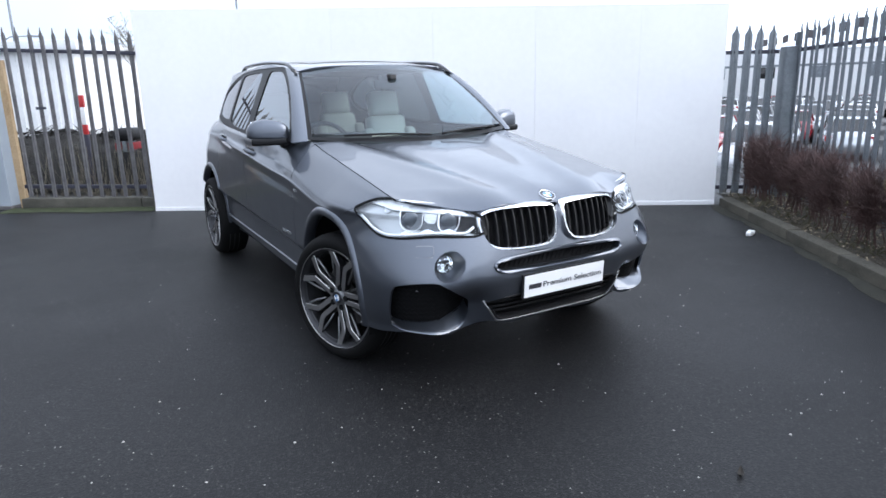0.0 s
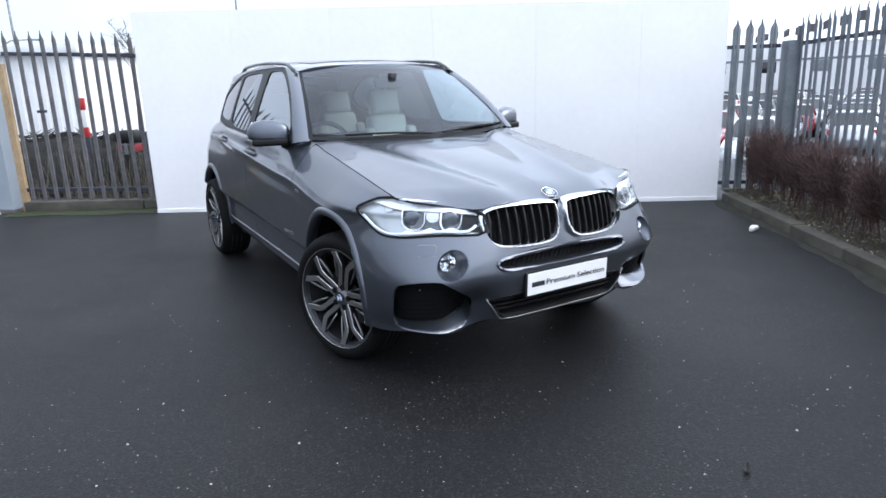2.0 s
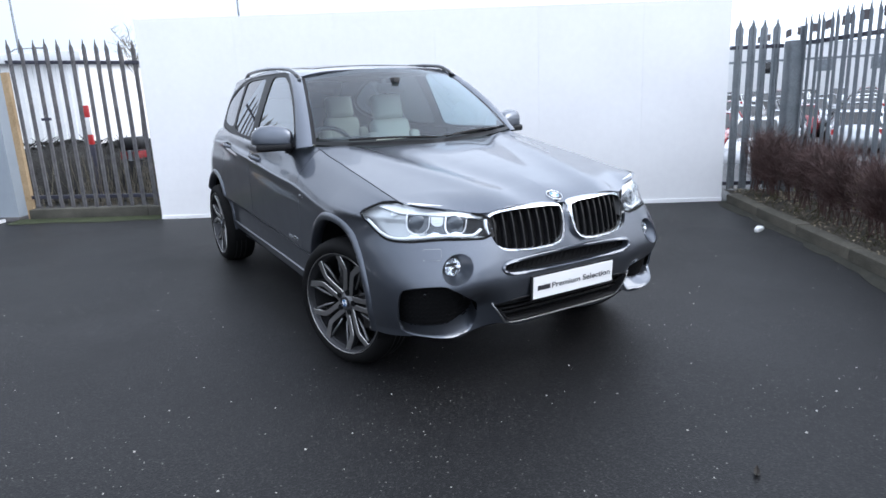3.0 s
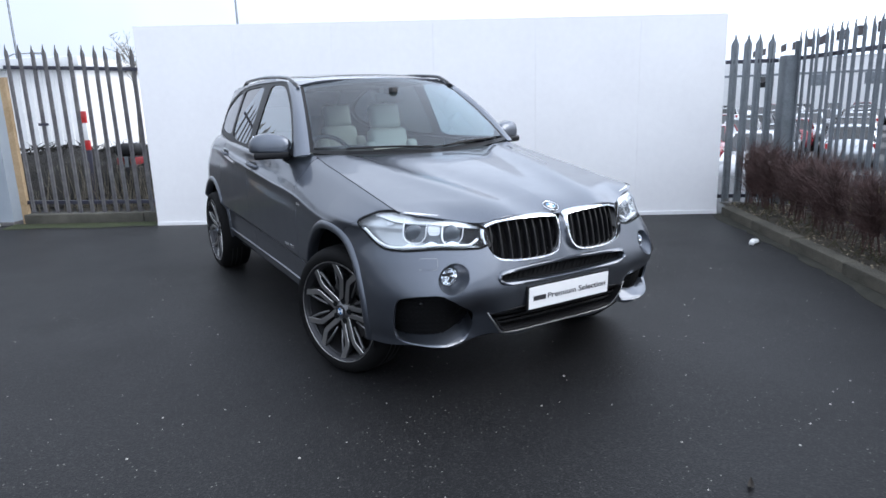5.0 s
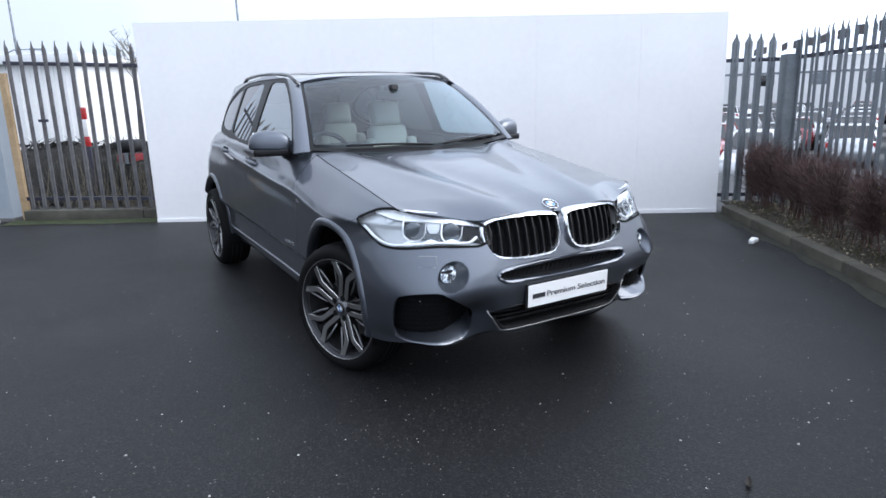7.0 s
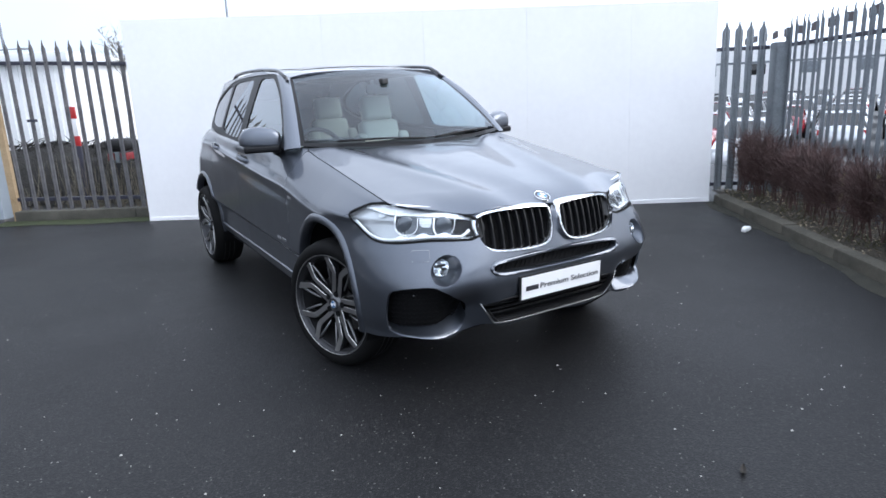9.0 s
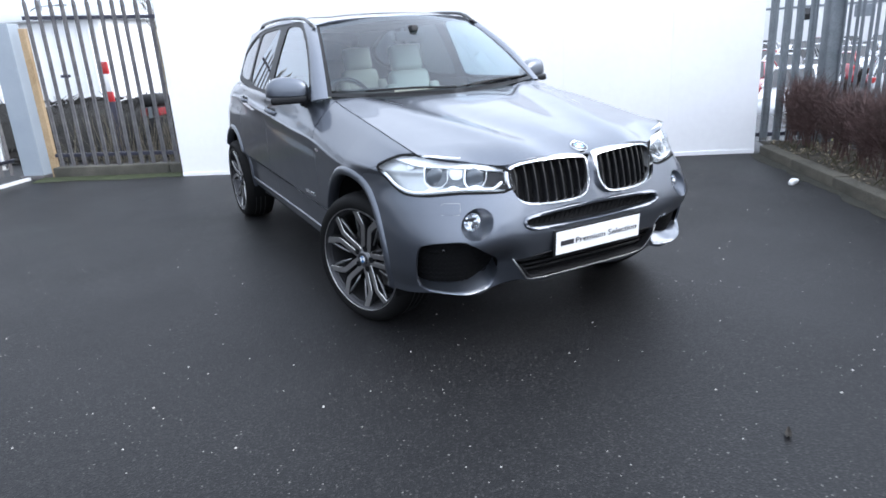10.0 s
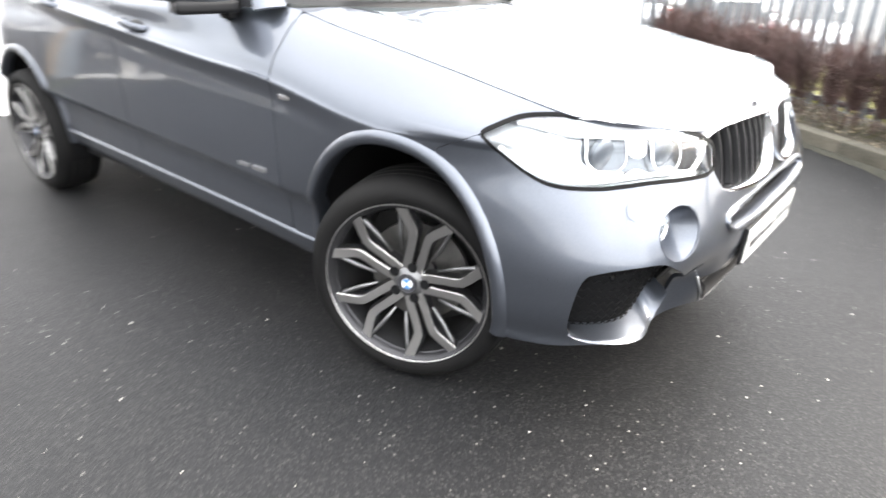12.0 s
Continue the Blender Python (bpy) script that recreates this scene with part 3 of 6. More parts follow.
def yard(along, behind, z=0.0):
    p = SCREEN_FOOT + along * ACROSS + behind * BACK
    return (p.x, p.y, z)


AWAY, LATERAL = Vector((0.885, 0.465, 0)), Vector((0.465, -0.885, 0))  # out over the car park, and along its rows
PARK_DROP = 1.3  # the car park lies this much below the yard


def ease(x, a, b):
    f = min(1.0, max(0.0, (x - a) / (b - a)))
    return f * f * (3 - 2 * f)


def ground_z(x, y):
    """The yard is level; beyond the hedge and fence the land falls to the car park."""
    d, w = AWAY.x * x + AWAY.y * y, LATERAL.x * x + LATERAL.y * y
    return -PARK_DROP * ease(d, 12.5, 16.5) * ease(w / max(d, 1.0), -0.7, -0.4)


# the ground is one sheet out to the horizon
bm = bmesh.new()
gs = [-900, -300, -100, -60, -40, -28, -20, -15, -12] + [x * 1.0 for x in range(-10, 19)] + [21, 24, 28, 32, 36, 40, 48, 56, 66, 80, 100, 300, 900]
grid = [[bm.verts.new((x, y + 4, ground_z(x, y + 4))) for y in gs] for x in gs]
for i in range(len(gs) - 1):
    for j in range(len(gs) - 1):
        bm.faces.new((grid[i][j], grid[i + 1][j], grid[i + 1][j + 1], grid[i][j + 1]))
tagged(part("ground", bm, ASPHALT), "dark worn asphalt yard with pale stone chips", "ground", kind="structure")

# white photo screen of butted boards
screen = thing("photo_screen", "plain white boarded screen standing behind the car", "screen", yard(0, 0), YARD_TURN)
edges_at = [0.0, 1.22, 2.44, 3.66, 4.88, 6.10, 7.09]
for x0, x1 in zip(edges_at, edges_at[1:]):
    bm = bmesh.new()
    block(bm, (x1 - x0 - 0.0014, 0.04, 2.40), ((x0 + x1) / 2, 0.02, 1.2 + 0.012), 0.0003)
    for v in bm.verts:  # the top edge falls a little along the screen
        if v.co.z > 1.2:
            v.co.z += 0.055 - 0.0175 * v.co.x
    part("board", bm, WHITE_BOARD, screen, "", 0)
boxed("base_strip", (7.09, 0.012, 0.045), (3.545, -0.0065, 0.0235), WHITE_BOARD, screen, 0.002)
for x in (0.6, 2.4, 4.2, 6.0, 6.9):
    boxed("prop", (0.05, 0.05, 2.2), (x, 0.07, 1.1), WOOD, screen)


def pale_mesh(height, broad=1.0):
    """A W-section steel pale with a three-pointed top."""
    xs, ys = [-0.033, -0.020, -0.008, 0.008, 0.020, 0.033], [0.010, 0.0, 0.008, 0.008, 0.0, 0.010]
    tops = [height - 0.13, height - 0.07, height - 0.02, height - 0.02, height - 0.07, height - 0.13]
    xs = [x * broad for x in xs]
    bm = bmesh.new()
    rows = []
    for dy in (-0.0015, 0.0015):
        rows.append(([bm.verts.new((x, y + dy, 0)) for x, y in zip(xs, ys)], [bm.verts.new((x * (1 if z < height - 0.1 else 0.55), y + dy, z)) for x, y, z in zip(xs, ys, tops)]))
    for lo, hi in rows:
        for i in range(5):
            bm.faces.new((lo[i], lo[i + 1], hi[i + 1], hi[i]))
    for i in range(5):
        bm.faces.new((rows[0][1][i], rows[0][1][i + 1], rows[1][1][i + 1], rows[1][1][i]))
    for i in (0, 5):
        bm.faces.new((rows[0][0][i], rows[0][1][i], rows[1][1][i], rows[1][0][i]))
    bmesh.ops.recalc_face_normals(bm, faces=bm.faces)
    me = bpy.data.meshes.new("pale")
    bm.to_mesh(me)
    bm.free()
    me.materials.append(WEATHERED)
    return me


def palisade(label, start, turn, length, foot, height, rails, posts, pitch=0.165, skip=(), steel=None, broad=1.0, fall=0.0):
    fence = thing("palisade_fence", label, "fence", start, turn, "yard fence")
    me = pale_mesh(height, broad)
    if steel:
        me.materials[0] = steel
    for i in range(int(length / pitch)):
        if i in skip:
            continue
        ob = new("pale", me)
        ob.parent = fence
        ob.matrix_local = pose((i + 0.5) * pitch, random.uniform(-0.004, 0.004), foot - fall * (i + 0.5) * pitch + random.uniform(-0.01, 0.01), random.uniform(-0.4, 0.4), random.uniform(-0.5, 0.5), random.uniform(-6, 6))
    for z in rails:
        bm = bmesh.new()
        block(bm, (length, 0.045, 0.008), (length / 2, 0.036, z + 0.02), 0.001)
        block(bm, (length, 0.008, 0.045), (length / 2, 0.017, z), 0.001)
        for v in bm.verts:
            v.co.z -= (fall if z > 1 else 0.3 * fall) * v.co.x
        part("rail", bm, DARK_RAIL, fence)
    for x in posts:
        bm = bmesh.new()
        block(bm, (0.10, 0.012, foot + height - 0.15), (x, 0.062, (foot + height - 0.15) / 2), 0.002)
        block(bm, (0.10, 0.012, foot + height - 0.15), (x, 0.162, (foot + height - 0.15) / 2), 0.002)
        block(bm, (0.012, 0.1, foot + height - 0.15), (x, 0.112, (foot + height - 0.15) / 2), 0.002)
        part("post", bm, GALVANISED, fence)
    return fence


rear_fence = palisade("weathered steel palisade fence with pointed pales on a concrete plinth", yard(-1.94, 0.28), YARD_TURN, 3.3, 0.17, 2.20, (0.30, 2.07), (2.4,), broad=0.88, fall=0.048)
palisade("galvanised steel palisade fence with pointed pales beside the screen", yard(7.085, 0.33), YARD_TURN, 0.76, 0.08, 2.06, (0.16, 1.81), (0.06,), 0.148, steel=GALVANISED, broad=1.4)
boxed("bracket", (0.13, 0.02, 0.035), (0.44, -0.02, 1.33), DARK_RAIL, rear_fence)
KERB_DIR = Vector((-0.581, -0.814, 0))
SIDE_TURN = math.degrees(math.atan2(KERB_DIR.y, KERB_DIR.x))
palisade("long galvanised steel palisade fence behind a planting bed", (7.66, 4.68, 0), SIDE_TURN, 12.0, 0.08, 2.07, (0.14, 1.82), (3.0, 6.0, 9.0), 0.15, steel=GALVANISED, broad=1.3)
palisade("steel palisade boundary fence along the open side of the yard", (-0.98, 10.35, 0), SIDE_TURN, 13.0, 0.12, 2.12, (0.30, 1.95), (2.7, 5.4, 8.1, 10.8), 0.165)

# pale rail and edging of the sliding gate on the open side
gate_rail = thing("gate_rail", "pale painted bottom rail of the sliding gate", "gate", (-1.0, 10.32, 0), SIDE_TURN)
boxed("rail", (5.0, 0.06, 0.10), (2.5, -0.06, 0.25), WHITE_PAINT, gate_rail, 0.01)
boxed("stile", (0.07, 0.06, 1.75), (0.04, -0.06, 1.07), WHITE_PAINT, gate_rail, 0.008)
for i in range(3):
    boxed("wheel_box", (0.16, 0.12, 0.19), (0.5 + i * 1.9, -0.06, 0.1), WHITE_PAINT, gate_rail, 0.02)
edging = thing("edging_strip", "pale concrete edging strip set along the gate line", "kerb", (-0.95, 10.52, 0), SIDE_TURN)
boxed("strip", (12.0, 0.05, 0.05), (6.0, 0.12, 0.015), CLADDING, edging, 0.006)

corner = thing("corner_post", "wide galvanised steel corner post of the fence", "post", (7.64, 4.70, 0), YARD_TURN)
bm = bmesh.new()
block(bm, (0.15, 0.012, 1.86), (-0.02, -0.08, 0.93), 0.002)
block(bm, (0.012, 0.18, 1.86), (-0.10, 0.012, 0.93), 0.002)
block(bm, (0.012, 0.18, 1.86), (0.06, 0.012, 0.93), 0.002)
part("channel", bm, GALVANISED, corner)
bm = bmesh.new()
block(bm, (0.05, 0.012, 0.2), (0.02, -0.06, 1.92), 0.003)
part("spike", bm, GALVANISED, corner)

# plinth under the rear fence
plinth = thing("fence_plinth", "mossy concrete plinth under the rear fence", "kerb", yard(-1.95, 0.20), YARD_TURN)
for i in range(2):
    boxed("kerb_stone", (1.655, 0.16, 0.15), (0.83 + i * 1.665, 0.08, 0.072 - 0.004 * i), PLINTH, plinth, 0.012)
bm = bmesh.new()
rows = []
for i in range(45):
    x = -2.1 + i * 0.07
    w = 0.10 + 0.10 * noise.noise((x * 1.7, 0, 0)) + (0.16 if x < 0 else 0)
    rows.append([bm.verts.new((*yard(x, 0.21)[:2], 0.022)), bm.verts.new((*yard(x, 0.21 - max(0.03, w))[:2], 0.004))])
for p, q in zip(rows, rows[1:]):
    bm.faces.new((p[0], p[1], q[1], q[0]))
tagged(part("moss_strip", bm, GRASS), "strip of green moss along the foot of the plinth", "moss", kind="stuff")
bm = bmesh.new()
rows = []
for i in range(130):
    x = -0.05 + i * 0.075
    w = max(0.02, 0.09 + 0.10 * noise.noise((x * 1.3, 5, 0)) + 0.05 * noise.noise((x * 6, 7, 0)))
    p0, p1 = Vector((6.70, 4.86, 0)) + x * Vector((-0.581, -0.814, 0)), Vector((-0.814, 0.581, 0)) * w
    rows.append([bm.verts.new((*(p0 + Vector((0.02, -0.014, 0)))[:2], 0.022)), bm.verts.new((*(p0 + 0.5 * p1)[:2], 0.012)), bm.verts.new((*(p0 + p1)[:2], 0.003))])
for p, q in zip(rows, rows[1:]):
    for j in (0, 1):
        bm.faces.new((p[j], p[j + 1], q[j + 1], q[j]))
tagged(part("dirt_strip", bm, DIRT), "strip of dirt and moss along the kerb foot", "dirt", kind="stuff")

# gate post with a raw board fixed to it
gate_post = thing("gate_post", "square grey painted steel gate post", "post", (-0.74, 10.58, 0), YARD_TURN)
boxed("shaft", (0.30, 0.20, 2.02), (0, 0, 1.01), POST_GREY, gate_post, 0.008)
boxed("foot_plate", (0.36, 0.26, 0.05), (0.0, -0.02, 0.027), WEATHERED, gate_post, 0.006)
board = thing("timber_board", "raw orange timber board upright against the gate post", "board", (-0.515, 10.39, 0), YARD_TURN)
boxed("plank", (0.09, 0.06, 1.94), (0, 0, 0.975), WOOD, board, 0.006)

# raised kerb, bed and hedge along the side
KERB_A, KERB_N = Vector((6.70, 4.86, 0)), Vector((0.814, -0.581, 0))
kerb = thing("kerb", "rough concrete kerb edging the planting bed", "kerb", KERB_A, SIDE_TURN)
for i in range(11):
    bm = bmesh.new()
    block(bm, (0.908, 0.14, 0.22), (0, 0, 0), 0.018)
    for v in bm.verts:
        v.co += Vector((0, 0.008, 0.008)) * noise.noise(v.co * 6 + Vector((i * 3.1, 0, 0)))
    ob = part("kerb_stone", bm, CONCRETE, kerb)
    ob.matrix_local = pose(i * 0.915 + 0.455, 0.07, 0.005 + 0.004 * math.sin(i * 2.3), 0, 0.2 * math.sin(i), 0.3 * math.sin(i * 1.7))
bm = bmesh.new()
cols = []
for i in range(101):
    col = []
    for j in range(12):
        x, y = i * 0.1 - 0.5, 0.12 + j * 0.075
        h = 0.085 + 0.03 * noise.noise((x * 1.6, y * 1.6, 3)) + 0.025 * noise.noise((x * 6, y * 6, 9))
        p = KERB_A + x * KERB_DIR + y * KERB_N
        col.append(bm.verts.new((p.x, p.y, h)))
    cols.append(col)
for p, q in zip(cols, cols[1:]):
    for j in range(11):
        bm.faces.new((p[j], p[j + 1], q[j + 1], q[j]))
tagged(part("planting_bed", bm, SOIL), "dark soil bed with dead leaves behind the kerb", "soil", kind="structure")


def hedge():
    rng = random.Random(5)
    vs, fs = [], []

    def stick(p, q, r):
        d = (q - p).normalized()
        a = d.orthogonal().normalized()
        b = d.cross(a)
        n = len(vs)
        for k in range(3):
            w = math.cos(2.094 * k) * a + math.sin(2.094 * k) * b
            vs.append(p + r * w), vs.append(q + 0.4 * r * w)
        for k in range(3):
            l = (k + 1) % 3
            fs.append((n + 2 * k, n + 2 * l, n + 2 * l + 1, n + 2 * k + 1))

    for i in range(46):
        x = -0.45 + i * 0.23 + rng.uniform(-0.08, 0.08)
        foot = KERB_A + x * KERB_DIR + (0.48 + rng.uniform(-0.06, 0.06)) * KERB_N + Vector((0, 0, 0.07))
        tall = rng.uniform(0.86, 0.98)
        for s in range(9):
            lean = Vector((rng.gauss(0, 0.12), rng.gauss(0, 0.12), 1)).normalized()
            top = foot + lean * tall * rng.uniform(0.5, 0.75)
            stick(foot + Vector((rng.gauss(0, 0.05), rng.gauss(0, 0.05), 0)), top, rng.uniform(0.004, 0.008))
            for k in range(105):
                t = rng.uniform(0.30, 1.0)
                p = foot.lerp(top, t)
                d = Vector((rng.gauss(0, 0.5), rng.gauss(0, 0.5), rng.uniform(0.0, 1.1))).normalized()
                q = p + d * rng.uniform(0.06, 0.30)
                q.z = min(q.z, 0.07 + tall + rng.gauss(0.02, 0.035))
                stick(p, q, rng.uniform(0.0014, 0.0030))
    return vs, fs


ob = raw("hedge", *hedge(), TWIG, smooth=False)
tagged(ob, "clipped bare red-brown twiggy hedge in the planting bed", "hedge", kind="stuff")


def leaf_litter():
    rng = random.Random(9)
    vs, fs = [], []
    for i in range(3200):
        x, y = rng.uniform(-0.4, 10), rng.uniform(0.10, 0.85)
        if noise.noise((x * 2.3, y * 3.1, 12)) < 0.02 and rng.random() < 0.75:
            continue
        p = KERB_A + x * KERB_DIR + y * KERB_N + Vector((0, 0, 0.125 + rng.uniform(-0.01, 0.02)))
        a = Euler((rng.uniform(-0.6, 0.6), rng.uniform(-0.6, 0.6), rng.uniform(0, 6.28))).to_matrix()
        n, s = len(vs), rng.uniform(0.008, 0.022)
        for c in ((-1, 0, 0), (0, -0.5, 0.2), (1, 0, 0), (0, 0.5, 0.2)):
            vs.append(p + a @ (Vector(c) * s))
        fs.append((n, n + 1, n + 2, n + 3))
    return vs, fs


def grass_tufts():
    rng = random.Random(21)
    vs, fs = [], []
    for i in range(1300):
        x = rng.uniform(-0.4, 10)
        y = 0.17 + abs(rng.gauss(0, 0.22))
        if y > 0.85 or noise.noise((x * 1.9, y * 3, 4)) < -0.12:
            continue
        p = KERB_A + x * KERB_DIR + y * KERB_N + Vector((0, 0, 0.07))
        a, n = rng.uniform(0, 6.28), len(vs)
        w = Vector((math.cos(a), math.sin(a), 0)) * rng.uniform(0.002, 0.004)
        lean = Vector((rng.gauss(0, 0.05), rng.gauss(0, 0.05), rng.uniform(0.05, 0.13)))
        vs += [p - w, p + w, p + lean * 0.6 + w * 0.7 + Vector((0, 0, 0.01)), p + lean]
        fs.append((n, n + 1, n + 2, n + 3))
    return vs, fs


TUFT = mottled("dry_grass", (0.03, 0.030, 0.012), (0.10, 0.090, 0.046), 3.0, 0.8, 0.0)
tagged(raw("grass_tufts", *grass_tufts(), TUFT, smooth=False), "yellow-green grass tufts under the hedge", "grass", kind="stuff")
bm = bmesh.new()
cols = []
for i in range(61):
    x = -1.0 + i * 0.2
    cols.append([bm.verts.new((*(KERB_A + x * KERB_DIR + y * KERB_N)[:2], z + 0.03 * noise.noise((x * 2, y * 2, 8)))) for y, z in ((1.06, 0.0), (1.10, 0.07), (1.5, 0.12), (2.0, 0.16), (2.5, 0.15), (2.7, 0.0))])
for p, q in zip(cols, cols[1:]):
    for j in range(5):
        bm.faces.new((p[j], p[j + 1], q[j + 1], q[j]))
tagged(part("grass_verge", bm, VERGE), "yellow-green grass verge beyond the fence", "grass", kind="structure")
LEAF = mottled("fallen_leaf", (0.07, 0.05, 0.03), (0.34, 0.29, 0.20), 8.0, 0.8, 0.0)
tagged(raw("fallen_leaves", *leaf_litter(), LEAF, smooth=False), "scattered dead leaves and pale bits on the bed", "leaves", kind="stuff")

# loose bits on the asphalt
cup = thing("litter_cup", "crushed white plastic cup lying by the kerb", "litter", (5.60, 3.71, 0), 20)
bm = bmesh.new()
block(bm, (0.145, 0.062, 0.046), (0, 0, 0.0235), 0.019, None, 3)
for v in bm.verts:
    v.co.y *= 1 + 0.25 * v.co.x / 0.075
part("shell", bm, LITTER, cup)
twig = thing("dead_leaf", "small curled dark leaf on the asphalt", "leaf", (1.943, 1.291, 0), 35)
bm = bmesh.new()
rows = []
for i in range(9):
    x, w = -0.035 + i * 0.00875, 0.012 * math.sin(math.pi * (i + 0.3) / 8.6)
    z = 0.004 + 0.014 * (x / 0.035) ** 2
    rows.append([bm.verts.new((x, -w, z + 0.006)), bm.verts.new((x, 0, z)), bm.verts.new((x, w, z + 0.006))])
for p, q in zip(rows, rows[1:]):
    for j in (0, 1):
        bm.faces.new((p[j], q[j], q[j + 1], p[j + 1]))
part("blade", bm, DRY_LEAF, twig)
vs, fs = [], []
rng = random.Random(3)
for i in range(620):
    x, y = rng.uniform(-3, 5.5), rng.uniform(-0.3, 6.5)
    s, n = 0.002 + 0.0055 * rng.random() ** 1.8, len(vs)
    for k in range(5):
        q = k * 1.2566 + rng.uniform(-0.3, 0.3)
        vs.append((x + s * math.cos(q), y + s * math.sin(q), 0.0))
    vs.append((x, y, s * 0.9))
    fs += [(n + k, n + (k + 1) % 5, n + 5) for k in range(5)]
STONE = material("stone_chip", (0.36, 0.345, 0.32), 0.7)
tagged(raw("stone_chips", vs, fs, STONE, smooth=False), "loose pale stone chips scattered on the asphalt", "stones", kind="stuff")


# ---- beyond the fences ----
def scrub_bank(yard, seed, tall=0.82):
    rng = random.Random(seed)
    bm = bmesh.new()
    cols = []
    for i in range(60):
        x = -7.5 + i * 0.2
        cols.append([bm.verts.new(yard(x, 1.6 + j * 0.35, 0.02 + tall * math.sin(min(1, j / 4) * math.pi / 2) + 0.16 * noise.noise((x * 2.1, j * 0.9, 1)) * (j > 0) - (0.25 * max(0, j - 5)))) for j in range(9)])
    for p, q in zip(cols, cols[1:]):
        for j in range(8):
            bm.faces.new((p[j], p[j + 1], q[j + 1], q[j]))
    for i in range(4200):
        x, b = rng.uniform(-7, 4), rng.uniform(1.6, 3.2)
        z = min(tall + 0.03, 0.02 + 0.6 * (b - 1.6))
        p = Vector(yard(x, b, z))
        q = p + Vector((rng.gauss(0, 0.16), rng.gauss(0, 0.16), rng.uniform(0.0, 0.2)))
        w = Vector((rng.gauss(0, 1), rng.gauss(0, 1), rng.gauss(0, 1))).normalized() * rng.uniform(0.006, 0.03)
        bm.faces.new([bm.verts.new(c) for c in (p - w, p + w, q)])
    return bm


def side_yard(along, behind, z=0.0):
    p = Vector((-0.98, 10.35, 0)) + (along + 7.0) * KERB_DIR - behind * KERB_N
    return (p.x, p.y, z)


tagged(part("scrub_bank", scrub_bank(side_yard, 12, 1.25), SCRUB, smooth=0), "dark overgrown bank of scrub outside the boundary fence", "scrub", kind="stuff")
tagged(part("scrub_bank", scrub_bank(yard, 11), SCRUB, smooth=0), "dark overgrown bank of dead scrub behind the rear fence", "scrub", kind="stuff")


def dead_stems():
    rng = random.Random(31)
    vs, fs = [], []
    for i in range(420):
        x, b = rng.uniform(-2.2, 1.4), rng.uniform(0.7, 1.9)
        p = Vector(yard(x, b, 0.0))
        q = p + Vector((rng.gauss(0, 0.10), rng.gauss(0, 0.10), rng.uniform(0.2, 0.85)))
        a = (q - p).orthogonal().normalized()
        c = (q - p).normalized().cross(a)
        n, r = len(vs), rng.uniform(0.0025, 0.007)
        for k in range(3):
            w = math.cos(2.094 * k) * a + math.sin(2.094 * k) * c
            vs += [p + r * w, q + 0.4 * r * w]
        fs += [(n + 2 * k, n + 2 * ((k + 1) % 3), n + 2 * ((k + 1) % 3) + 1, n + 2 * k + 1) for k in range(3)]
    return vs, fs


tagged(raw("dead_stems", *dead_stems(), DEAD_STEM, smooth=False), "pale dead weed stems behind the rear fence", "weeds", kind="stuff")


def barrier_post():
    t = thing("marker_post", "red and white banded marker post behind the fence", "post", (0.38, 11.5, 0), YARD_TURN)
    # lowest band's dark colour stands in for the scrub that would hide it
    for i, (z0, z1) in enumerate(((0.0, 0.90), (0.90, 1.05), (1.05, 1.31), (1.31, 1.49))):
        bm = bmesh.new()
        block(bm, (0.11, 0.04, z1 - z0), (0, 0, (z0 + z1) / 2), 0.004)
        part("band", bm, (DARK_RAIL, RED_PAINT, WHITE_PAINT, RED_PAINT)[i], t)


crate = thing("red_crate", "red crate with a black humped cover on the bank", "crate", (0.97, 11.42, 0), YARD_TURN)
boxed("box", (0.34, 0.34, 0.60), (0, 0, 0.30), BLACK_PLASTIC, crate, 0.02)
for dx in (-0.105, 0.105):
    boxed("red_panel", (0.10, 0.32, 0.11), (dx, 0, 0.70), DARK_RED, crate, 0.015, "red side panel")
boxed("strap", (0.06, 0.33, 0.17), (0, 0, 0.692), GALVANISED, crate, 0.008)
bm = bmesh.new()
block(bm, (0.36, 0.36, 0.20), (0, 0, 0.875), 0.09, None, 3)
part("cover", bm, BLACK_PLASTIC, crate)
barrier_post()


